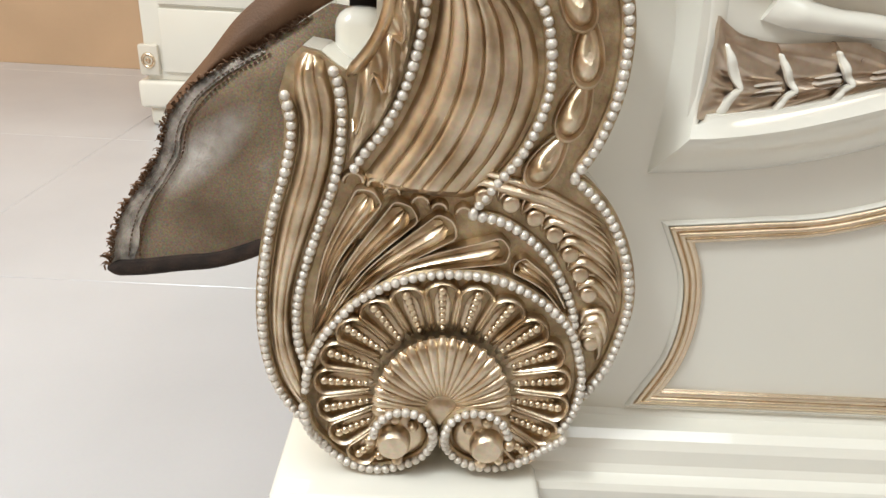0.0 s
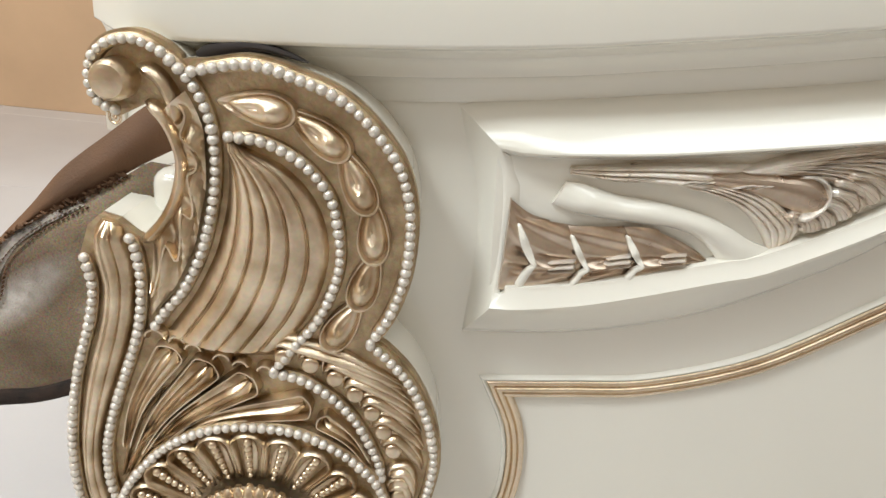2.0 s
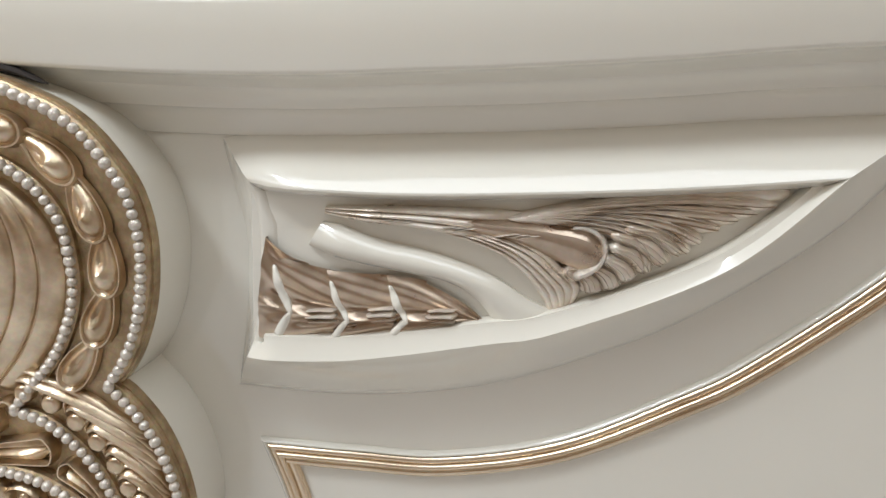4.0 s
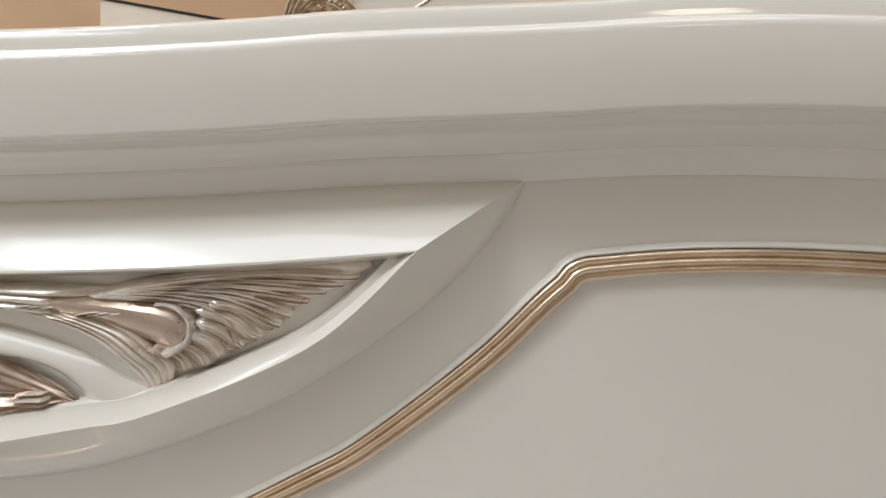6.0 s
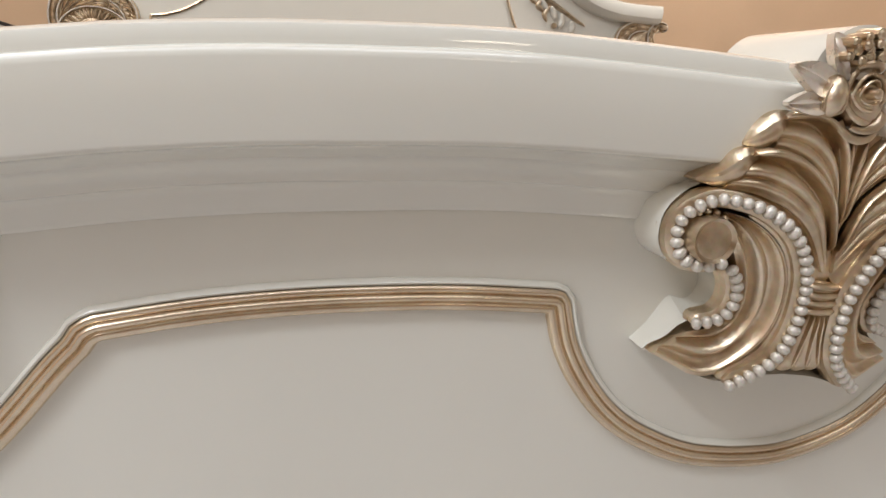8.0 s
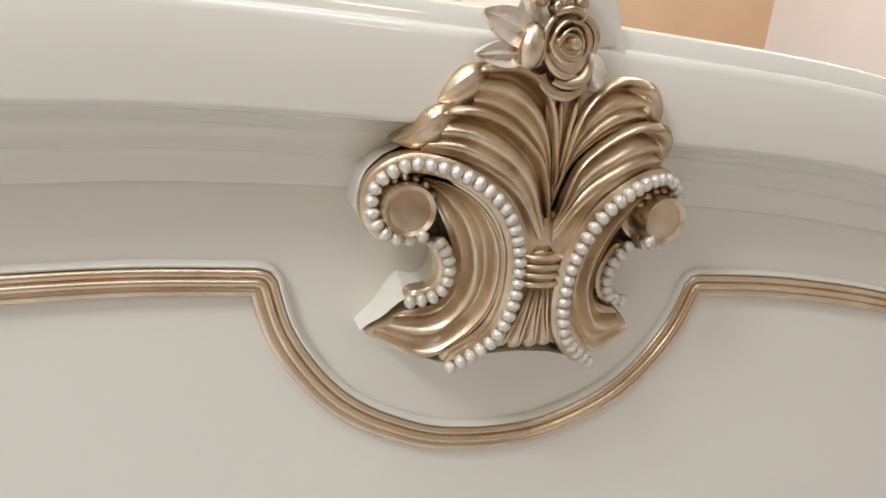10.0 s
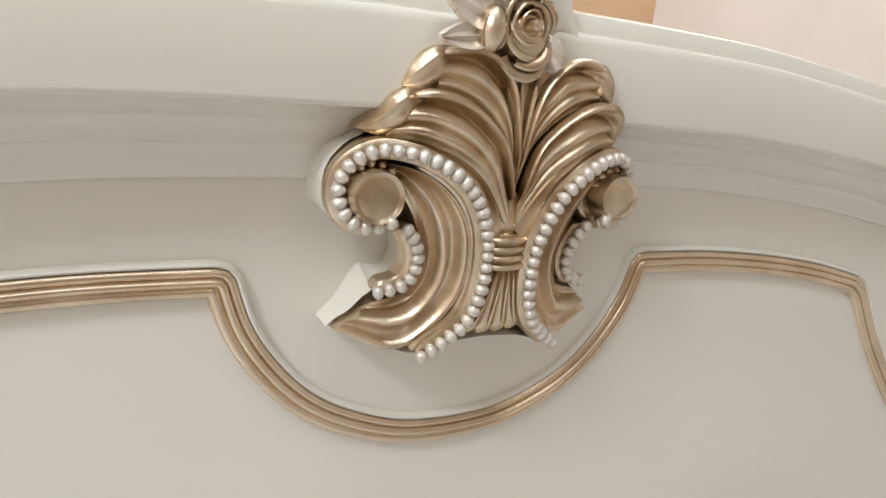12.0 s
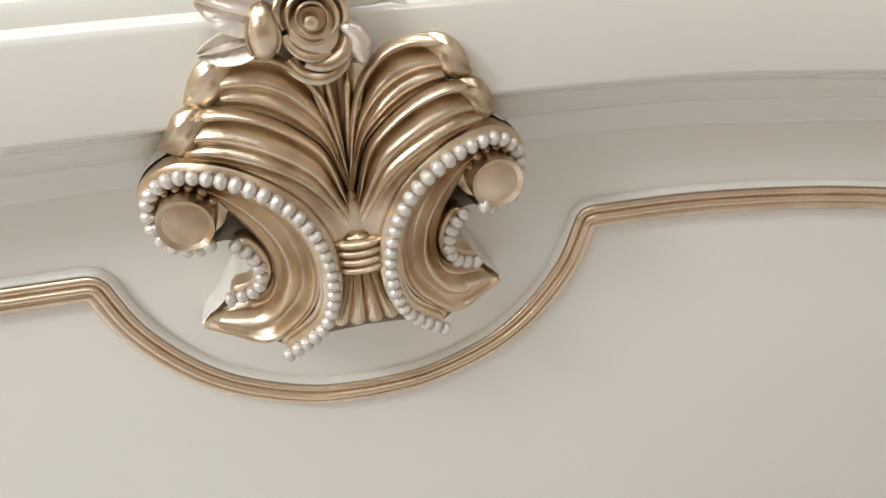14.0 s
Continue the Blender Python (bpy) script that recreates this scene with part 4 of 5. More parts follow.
for s in (1, -1):
    out, inn = half_line(C_OUT, s, 70), half_line(C_IN, s, 24)
    skin("sweep", half_line(SWEEP_OUT, s, 48), half_line(SWEEP_IN, s, 48), sweep_height)
    for line, wide in ((out, 0.0050), (inn, 0.0044)):
        part("bead_bed", strand(flat(line), wide, 0.0036, 0, seg=7, depth=line[:, 1] + 0.0020), GOLD, crest)
        part("bead_wall", strand(flat(line), wide * 0.92, 0.0060, 0, seg=5, depth=line[:, 1] + 0.0075), GOLD, crest)
    side = half_line(SWEEP_OUT, s, 48)[3:38]
    seat = np.array([(p + out[np.argmin(np.linalg.norm(out - p, axis=1))]) / 2 for p in side])
    part("bead_seat", strand(flat(seat), 0.0034, 0.0032, 0, seg=6, depth=seat[:, 1] + 0.0030), GOLD, crest)
    bead_row(out, 0.00315, 0.0040)
    bead_row(inn, 0.00300, 0.0040)
    k = (CREST_X - s * reach(0.0672, s), 0.6868)
    part("knob", dome(k[0], k[1], 0.0118, -0.0290, 0.0165, flat=0.82, seg=30), GOLD, crest, "smooth round gold knob")
    part("knob_dish", dome(k[0], k[1] + 0.001, 0.0165, -0.0225, 0.0080, flat=0.6, seg=28), GOLD, crest)
    for h, z, r in ((0.0735, 0.6985, 0.0022), (0.0690, 0.7000, 0.0026), (0.0640, 0.6995, 0.0024), (0.0592, 0.6970, 0.0028), (0.0560, 0.6925, 0.0024)):
        part("ruffle", dome(CREST_X - s * reach(h, s), z, r, -0.0310, 0.0085, flat=0.3, seg=10), GOLD, crest)
    skin("leaf", half_line(TOP_LOW, s, 30), half_line(TOP_RIM, s, 30), lambda u, v: leaf_height(u, v, 0.03))
    skin("leaf", half_line(LEAF_LOW, s, 30), half_line(LEAF_RIM, s, 30), lambda u, v: leaf_height(u, v, 0.0) + 0.0008)
    for line, wide in ((half_line(LEAF_RIM, s, 26), np.linspace(0.0008, 0.0023, 27)), (half_line(TOP_RIM, s, 26), np.linspace(0.0008, 0.0021, 27))):
        part("leaf_rim", strand(flat(line), wide, 0.0022 + wide, 0, seg=8, depth=line[:, 1] - 0.0024), GOLD, crest)
    leaf_tip(half_line(TIP_TOP_UP, s, 20), half_line(TIP_TOP_DOWN, s, 20), 0.0058)
    leaf_tip(half_line(TIP_LOW_UP, s, 20), half_line(TIP_LOW_DOWN, s, 20), 0.0062)
    # smooth shoulder between the scroll and the lower leaf
    skin("shoulder", half_line([(h, z - 0.0005, y + 0.0035) for h, z, y in C_OUT[5:15]], s, 30), half_line([(0.0030, 0.6725, -0.0415), (0.0150, 0.6935, -0.0425), (0.0310, 0.7050, -0.0430), (0.0465, 0.7105, -0.0405), (0.0570, 0.7115, -0.0370), (0.0655, 0.7112, -0.0330)], s, 30), lambda u, v: bump(v, 0.55, 0.28, 0.0016))


def heart_height(u, v):
    """Folded leaf backs that meet in a deep middle crease under the rose."""
    return -0.0035 + 0.0048 * abs(2 * v - 1) ** 0.9 * u + bump(v, 0.30, 0.06, 0.0022) * u + bump(v, 0.70, 0.06, 0.0022) * u


skin("leaf_heart", half_line([(0.0012, 0.688, -0.0425), (0.0050, 0.715, -0.0430), (0.0125, 0.744, -0.0435)], 1, 16), half_line([(0.0012, 0.688, -0.0425), (0.0050, 0.715, -0.0430), (0.0125, 0.744, -0.0435)], -1, 16), heart_height)
for s, x1, x2 in ((1, 0.0016, 0.0045), (-1, 0.0014, 0.0040)):
    fold = half_line([(0.0004, 0.694, -0.0425), (x1, 0.715, -0.0435), (x2, 0.743, -0.0440)], s, 14)
    part("leaf_fold", strand(flat(fold), np.linspace(0.0005, 0.0017, 15), np.linspace(0.0010, 0.0036, 15), 0, seg=7, depth=fold[:, 1]), GOLD, crest)
# tied band and its tassel
part("neck", strand(curve([(CREST_X, 0.690), (CREST_X, 0.678), (CREST_X, 0.668)], 10), np.linspace(0.0030, 0.0105, 11), 0.0035, -0.0385), GOLD, crest)
part("tie", strand(curve([(CREST_X, 0.6695), (CREST_X, 0.661), (CREST_X, 0.6520)], 10), 0.0108, 0.0044, -0.0400), GOLD, crest)
for z in (0.6540, 0.6583, 0.6626, 0.6670):
    ring = np.array([(CREST_X + x, z - 0.0006 * math.cos(x * 130)) for x in np.linspace(-0.0112, 0.0112, 11)])
    part("tie_ring", strand(ring, 0.0019, 0.0034, 0, seg=7, depth=-0.0438 + 18.0 * (ring[:, 0] - CREST_X) ** 2), GOLD, crest)
for x, lift in ((-0.0235, 0.0020), (0.0235, 0.0020), (-0.0145, 0.0008), (0.0145, 0.0008), (-0.0050, 0.0), (0.0050, 0.0)):
    tas = curve([(CREST_X + x * 0.30, 0.6535), (CREST_X + x * 0.55, 0.6350), (CREST_X + x * 0.95, 0.6160 + 0.05 * abs(x))], 14)
    deep = np.linspace(-0.0425, -0.0370, 15) + lift
    part("tassel_leaf", strand(tas, np.linspace(0.0016, 0.0056, 15), np.linspace(0.0060, 0.0085, 15), 0, depth=deep + 0.006, seg=9), GOLD, crest)
    part("tassel_rib", strand(tas[1:-2], np.linspace(0.0004, 0.0010, 12), 0.0014, 0, seg=5, depth=deep[1:-2] - 0.0022), GOLD, crest)


# rose, bud and leaves above
def cupped(cx, cy, cz, r, a0, a1, tall, flare):
    """One rose petal: an arc wall that leans outwards and rolls over at its rim."""
    rows = []
    for q in np.linspace(0, 1, 8):
        rr = r * (0.74 + 0.26 * q + flare * q**3)
        rows.append([(cx + rr * math.cos(a), cy - tall * (q - 0.30 * q**4) * (0.62 + 0.38 * math.sin(math.pi * (a - a0) / (a1 - a0))), cz + rr * math.sin(a)) for a in np.linspace(a0, a1, 16)])
    outer = [[(x + (x - cx) * 0.075, y + 0.0006, z + (z - cz) * 0.075) for x, y, z in row] for row in rows[::-1]]
    bm, vs = grid_mesh(rows + outer, close_u=True)
    for j in (0, -1):
        bm.faces.new([row[j] for row in vs])
    return bm


RX, RY, RZ = -0.0032, -0.047, 0.7632
part("rose_heart", dome(RX - 0.0005, RZ - 0.0005, 0.0030, RY + 0.002, 0.0120, flat=0.5, seg=12), GOLD, crest)
for r, spans, tall, flare in ((0.0052, ((20, 215), (200, 395)), 0.0120, 0.10), (0.0078, ((-60, 95), (75, 205), (185, 315)), 0.0105, 0.14)):
    for a0, a1 in spans:
        part("rose_petal", cupped(RX, RY + 0.002, RZ, r, radians(a0), radians(a1), tall, flare), GOLD, crest)
for cx, cz, r, a0, a1, tall, flare in ((RX, RZ - 0.0035, 0.0088, 190, 300, 0.0100, 0.26), (RX + 0.0015, RZ - 0.006, 0.0095, 240, 352, 0.0088, 0.30), (RX + 0.000, RZ - 0.0105, 0.0100, 200, 335, 0.0075, 0.28),
                                      (RX + 0.0015, RZ + 0.0012, 0.0092, -35, 62, 0.0095, 0.22), (RX - 0.0005, RZ + 0.0025, 0.0092, 55, 135, 0.0100, 0.22), (RX - 0.0015, RZ + 0.0005, 0.0092, 120, 205, 0.0085, 0.22)):
    part("rose_petal", cupped(cx, RY + 0.002, cz, r, radians(a0), radians(a1), tall, flare), GOLD, crest)
part("rose_base", dome(RX, RZ - 0.005, 0.0112, -0.036, 0.0150, flat=0.5, seg=24), GOLD, crest)
part("side_leaf", strand(curve([(RX + 0.0090, RZ - 0.003), (RX + 0.0150, RZ - 0.008), (RX + 0.0165, RZ - 0.019)], 14), np.interp(np.arange(15), [0, 9, 14], [0.0018, 0.0046, 0.0014]), 0.0050, RY), SILVER, crest)


def bud(x, z, lean):
    bm = bmesh.new()
    bmesh.ops.create_uvsphere(bm, u_segments=16, v_segments=10, radius=1.0, matrix=Matrix.Translation((x, -0.047, z)) @ Matrix.Rotation(radians(lean), 4, "Y") @ Matrix.Diagonal((0.0064, 0.0072, 0.0104, 1)))
    return bm


part("bud", bud(-0.0205, 0.7595, 8), GOLD, crest)
part("bud_leaf", strand(curve([(-0.0250, 0.7505), (-0.0265, 0.7585), (-0.0230, 0.7675)], 12), 0.0016, 0.0085, -0.043, seg=6), GOLD, crest)
part("bud_leaf", strand(curve([(-0.0180, 0.7505), (-0.0150, 0.7575), (-0.0165, 0.7665)], 12), 0.0014, 0.0085, -0.043, seg=6), GOLD, crest)


def spray_leaf(x, z, angle, long, wide, y):
    """A small veined leaf with a raised midrib and hollow halves."""
    c, s = math.cos(radians(angle)), math.sin(radians(angle))
    rows = []
    for u in np.linspace(0, 1, 15):
        w = wide * math.sin(math.pi * (0.12 + 0.85 * u)) ** 0.8
        row = []
        for v in np.linspace(-1, 1, 13):
            px, pz = x + (u * long) * c - v * w * s, z + (u * long) * s + v * w * c
            vein = 0.00035 * math.sin(34 * (u * 1.0 - 0.30 * abs(v)))
            row.append((px, y + 0.30 * (pz - 0.7645) - 0.004 * math.sin(math.pi * u * 0.8) - 0.0026 * math.exp(-(v / 0.16) ** 2) - 0.0022 * abs(v) ** 1.5 - vein * (1 - abs(v) ** 4), pz))
        rows.append([(row[0][0], row[0][1] + 0.005, row[0][2])] + row + [(row[-1][0], row[-1][1] + 0.005, row[-1][2])])
    bm, vs = grid_mesh(rows)
    bm.faces.new(vs[0])
    bm.faces.new(vs[-1][::-1])
    return bm


for x, z, a, lng, wid, y in ((-0.017, 0.7625, 160, 0.029, 0.0080, -0.0435), (-0.020, 0.7570, 187, 0.027, 0.0058, -0.0425), (-0.0105, 0.7685, 116, 0.025, 0.0082, -0.0435)):
    part("spray_leaf", spray_leaf(x, z, a, lng * 0.9, wid * 0.95, y), SILVER, crest)
for k in range(13):
    a, r = 2.4 * k, 0.0034 * math.sqrt(k)
    part("floret", dome(-0.0068 + r * math.cos(a), 0.7822 + 0.68 * r * math.sin(a), 0.0024 + 0.0004 * (k % 3), -0.036, 0.0135 + 0.0012 * (k % 2), flat=0.75, seg=10), GOLD, crest)

# ---- carving on the white block ----
Z0 = -0.018


def ridges(name, a, b, n, rise, hump, lift=0.003, mat=None, wall=0.008, taper=True, ground=Z0):
    """n soft ridges side by side between two lines, as one piece each."""
    for k in range(n):
        rows = []
        m = len(a)
        for i in range(m):
            u = i / (m - 1)
            e = min(1.0, 0.25 + 3.0 * min(u, 1 - u)) if taper else 1.0
            row = []
            for q in np.linspace(0, 1, 7):
                v = (k + q) / n
                p = between(a[i], b[i], v)
                row.append((p[0], ground - (lift + hump * math.sin(math.pi * (0.1 + 0.8 * v)) + rise * math.sin(math.pi * q) ** 0.7 * (1 + 0.25 * math.sin(2.3 * k + 4 * u))) * e, p[1]))
            rows.append([(row[0][0], ground + wall, row[0][2])] + row + [(row[-1][0], ground + wall, row[-1][2])])
        bm, vs = grid_mesh(rows)
        bm.faces.new(vs[0])
        bm.faces.new(vs[-1][::-1])
        part(name, bm, mat or SILVER, block)


STRIP_TOP = curve([(-0.7483, 0.5414), (-0.7322, 0.5315), (-0.7076, 0.5278), (-0.6913, 0.5277), (-0.6587, 0.5304), (-0.6406, 0.5271), (-0.6237, 0.5194), (-0.6128, 0.5109)], 48)
STRIP_LOW = curve([(-0.7487, 0.4774), (-0.7242, 0.4775), (-0.6902, 0.4836), (-0.6568, 0.4915), (-0.6306, 0.5011), (-0.6128, 0.5098)], 48)


def leaf_strip():
    """Four overlapping gold acanthus leaves along the block, each with fine veins, a midrib and a pale curled lip."""
    low, top = curve([tuple(p) for p in STRIP_LOW], 192), curve([tuple(p) for p in STRIP_TOP], 192)
    cuts = (0, 32, 80, 128, 192)
    for k in range(4):
        i0, i1 = max(0, cuts[k] - (12 if k else 0)), min(192, cuts[k + 1] + 8)
        rows = []
        for i in range(i0, i1 + 1, 2):
            u = (i - i0) / (i1 - i0)
            row = []
            for v in np.linspace(0, 1, 57):
                p = between(low[i], top[i], v)
                off = v - 0.40
                reach = (0.030 if k else 0.0) * (0.24 - abs(off) ** 0.8 * 0.8) * (1 - u)
                fade = 1 - (2 * v - 1) ** 6
                vein = 0.0009 * math.sin(abs(off) * 21 + u * 8 + k) * min(1.0, abs(off) * 7) * fade
                tongue = 0.0034 * math.exp(-(off / 0.045) ** 2) * math.sin(math.pi * min(1.0, 0.10 + 1.25 * u)) if u < 0.72 else 0.0
                slot = 0.0026 * math.exp(-((abs(off) - 0.10) / 0.045) ** 2) * math.sin(math.pi * min(1.0, 0.10 + 1.1 * u))
                swell = 0.0062 * (1 - u) ** 1.3 + 0.0018
                row.append((p[0] + reach, Z0 - swell * math.sin(math.pi * (0.05 + 0.90 * v)) ** 0.6 - vein - tongue + slot, p[1]))
            rows.append(row)
        first = [(x - 0.0003, y + 0.006, z) for x, y, z in rows[0]]
        bm, vs = grid_mesh([first] + rows)
        part("acanthus_leaf", bm, BRONZE, block)
        if k:
            lip = np.array([(x, z) for x, y, z in rows[0]])[4:-7]
            w = 0.0015 + 0.0018 * np.abs(np.sin(np.linspace(0.3, 7.5, 57))) * (0.7 + 0.3 * math.sin(2.0 * k))
            w = w[4:-7]
            part("leaf_lip", strand(lip, w, 0.0022, 0, seg=7, depth=np.array([y for x, y, z in rows[0]])[4:-7] + 0.0010), LACQUER, block, "white lip of the leaf")


leaf_strip()
for x0, z0, x1, z1 in ((-0.7215, 0.4970, -0.7000, 0.5008), (-0.6835, 0.5040, -0.6645, 0.5082), (-0.6485, 0.5092, -0.6290, 0.5128)):
    rib = curve([(x0, z0), ((x0 + x1) / 2, (z0 + z1) / 2 + 0.0004), (x1, z1)], 14)
    bm = strand(rib, np.linspace(0.0012, 0.0026, 15), 0.0098, Z0, seg=8)
    for w in (0.0034, -0.0034):
        strand(offset_line(rib, w)[1:], 0.0007, 0.0088, Z0, seg=5, bm=bm)
    part("midrib", bm, SILVER, block)
# broad white arm that curls between the two carvings
ARM_A = curve([(-0.7149, 0.5557), (-0.7040, 0.5555), (-0.6917, 0.5522), (-0.6756, 0.5493), (-0.6530, 0.5476), (-0.6270, 0.5430), (-0.6071, 0.5367), (-0.5902, 0.5284), (-0.5761, 0.5245)], 36)
ARM_B = curve([(-0.7220, 0.5406), (-0.7077, 0.5368), (-0.6914, 0.5347), (-0.6751, 0.5339), (-0.6588, 0.5330), (-0.6425, 0.5323), (-0.6259, 0.5275), (-0.6127, 0.5177), (-0.6046, 0.5069)], 36)


def curling_arm():
    rows = []
    for i in range(37):
        u = i / 36
        row = []
        for v in np.linspace(0, 1, 13):
            p = between(ARM_B[i], ARM_A[i], v)
            out = (0.0105 - 0.004 * u) * math.sin(math.pi * (0.06 + 0.88 * v)) ** 0.75 * min(1.0, 0.35 + 5 * u)
            row.append((p[0], Z0 - out, p[1]))
        rows.append([(row[0][0], Z0 + 0.008, row[0][2])] + row + [(row[-1][0], Z0 + 0.008, row[-1][2])])
    bm, vs = grid_mesh(rows)
    bm.faces.new(vs[0])
    bm.faces.new(vs[-1][::-1])
    return bm


part("curling_arm", curling_arm(), LACQUER, block)
# stem of the large leaf
STEM_TOP = curve([(-0.7137, 0.5651), (-0.6826, 0.5703), (-0.6513, 0.5742), (-0.6232, 0.5771), (-0.5984, 0.5787)], 26)
STEM_LOW = curve([(-0.7136, 0.5606), (-0.6920, 0.5604), (-0.6633, 0.5612), (-0.6346, 0.5599), (-0.6087, 0.5547)], 26)
ridges("stem_ridge", STEM_LOW, STEM_TOP, 3, 0.0030, 0.004)
for k in range(3):
    for j in range(3):
        x0 = -0.6816 + 0.036 * k + 0.0055 * j
        z0 = 0.5597 + 0.0015 * k + 0.0003 * j
        part("leaf_notch", strand(curve([(x0 - 0.006, z0), (x0 + 0.003, z0 + 0.0035), (x0 + 0.013, z0 + 0.0055)], 8), 0.0009, 0.0098 + 0.0006 * k, Z0, seg=5), PEARL, block)
# tail of the leaf, falling beside the arm
TAIL_A = curve([(-0.6601, 0.5611), (-0.6346, 0.5596), (-0.6125, 0.5541), (-0.5949, 0.5442), (-0.5835, 0.5324), (-0.5772, 0.5222)], 26)
TAIL_B = curve([(-0.6224, 0.5665), (-0.6000, 0.5635), (-0.5836, 0.5578), (-0.5715, 0.5487), (-0.5625, 0.5410), (-0.5644, 0.5303)], 26)
ridges("tail_vein", TAIL_A, TAIL_B, 5, 0.0022, 0.005)
# the plume: long feathers that fan out to the right
for k in range(9):
    s = k / 8
    ends = [(-0.5276, 0.5545), (-0.5177, 0.5622), (-0.5080, 0.5700), (-0.5029, 0.5764), (-0.4949, 0.5855), (-0.4862, 0.5920), (-0.4775, 0.5971), (-0.4693, 0.6022), (-0.4640, 0.6087)]
    root = ((-0.6104, 0.5743)[0] + 0.012 * s, (-0.6104, 0.5743)[1] + 0.004 * s)
    mid1 = between(np.array((-0.5606, 0.5769)), np.array((-0.5444, 0.5942)), s)
    mid2 = between(np.array((-0.5363, 0.5705)), np.array((-0.5000, 0.6037)), s)
    line = curve([root, mid1, mid2, ends[k]], 26)
    part("feather", strand(line, np.linspace(0.0018, 0.0058, 27), np.linspace(0.0085, 0.0068 - 0.002 * s, 27) + 0.0007 * (k % 2), Z0, seg=8), SILVER, block)
    if k < 8:
        fine = offset_line(line, 0.0022)
        part("feather_vein", strand(fine[4:-1], 0.0008, 0.0098 - 0.002 * s, Z0, seg=5), SILVER, block)
        for d in (-0.0018, 0.0008):
            part("feather_vein", strand(offset_line(line, d)[6:], 0.0006, np.linspace(0.0092, 0.0082 - 0.002 * s, 21), Z0, seg=5), BRONZE if d < 0 else SILVER, block)
# ragged lobes between the curl and the plume, each with fine veins
tips = curve([(-0.5640, 0.5440), (-0.5552, 0.5385), (-0.5470, 0.5405), (-0.5380, 0.5470), (-0.5300, 0.5540), (-0.5190, 0.5615), (-0.5110, 0.5690)], 12)
roots = curve([(-0.5738, 0.5504), (-0.5624, 0.5536), (-0.5541, 0.5626), (-0.5528, 0.5694), (-0.5546, 0.5741), (-0.5529, 0.5769), (-0.5484, 0.5789)], 12)
for k in range(7):
    p, q = roots[2 * k], tips[2 * k]
    line = curve([p, (p + q) / 2 + np.array([0.0030, 0.0006 * k]), q], 14)
    grow = np.interp(np.arange(15), [0, 9, 12, 14], [0.0030, 0.0078, 0.0074, 0.0052])
    bm = strand(line, grow, np.linspace(0.0100, 0.0062 + 0.0014 * (k % 2), 15), Z0, seg=10)
    for d in (-0.62, -0.25, 0.15, 0.55):
        t = np.gradient(line, axis=0)
        t /= np.linalg.norm(t, axis=1)[:, None]
        vein = line + np.stack([-t[:, 1], t[:, 0]], 1) * (d * grow)[:, None]
        strand(vein[1:], 0.0008, np.linspace(0.0112, 0.0076 + 0.0014 * (k % 2), 14) * (1 - 0.22 * abs(d)), Z0, seg=5, bm=bm)
    part("leaf_lobe", bm, SILVER, block)
# curled eye of the leaf
eye = curve([(-0.5752, 0.5733), (-0.5683, 0.5757), (-0.5596, 0.5739), (-0.5538, 0.5676), (-0.5545, 0.5582), (-0.5612, 0.5511), (-0.5691, 0.5474)], 24)
part("leaf_curl", strand(eye, np.linspace(0.0016, 0.0036, 25), np.linspace(0.0100, 0.0135, 25), Z0, seg=8), PEARL, block, "silvered curl of the leaf")


BODY_LOW = curve([(-0.6497, 0.5650), (-0.6185, 0.5620), (-0.5963, 0.5592), (-0.5738, 0.5535), (-0.5600, 0.5495)], 26)
BODY_UP = curve([(-0.6500, 0.5702), (-0.6193, 0.5732), (-0.5868, 0.5760), (-0.5632, 0.5765), (-0.5520, 0.5690)], 26)


def leaf_body():
    """The smooth swelling body of the large leaf, from its stem to the curl."""
    rows = []
    for i in range(27):
        u = i / 26
        row = []
        for v in np.linspace(0, 1, 15):
            p = between(BODY_LOW[i], BODY_UP[i], v)
            row.append((p[0], Z0 - (0.0075 + 0.0035 * u) * math.sin(math.pi * (0.12 + 0.80 * v)) ** 0.6 - 0.0012 * math.exp(-((v - 0.72) / 0.08) ** 2), p[1]))
        rows.append([(row[0][0], Z0 + 0.006, row[0][2])] + row + [(row[-1][0], Z0 + 0.006, row[-1][2])])
    bm, vs = grid_mesh(rows)
    bm.faces.new(vs[0])
    bm.faces.new(vs[-1][::-1])
    return bm


part("leaf_body", leaf_body(), BRONZE, block)
copy_thing(block, Matrix.Diagonal((-1, 1, 1, 1)))

# ---- gap behind the scroll, side rail and slats of the bed ----
part("side_rail", box(-0.975, -0.935, 0.05, 2.06, 0.22, 0.50, 0.006), LACQUER, bed)
part("side_rail", box(0.935, 0.975, 0.05, 2.06, 0.22, 0.50, 0.006), LACQUER, bed)
part("corner_post", box(-0.988, -0.953, -0.004, 0.030, 0.20, 0.532, 0.012, seg=4), LACQUER, bed)
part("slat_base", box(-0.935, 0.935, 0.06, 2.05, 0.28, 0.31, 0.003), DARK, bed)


# ---- headboard ----
def headboard_outline():
    half = [(-0.93, 0.30), (-0.93, 1.05), (-0.80, 1.075), (-0.68, 1.105), (-0.55, 1.19), (-0.40, 1.29), (-0.20, 1.37)]
    return [tuple(p) for p in curve(half + [(0.0, 1.39)] + mirrored(half), 90)]


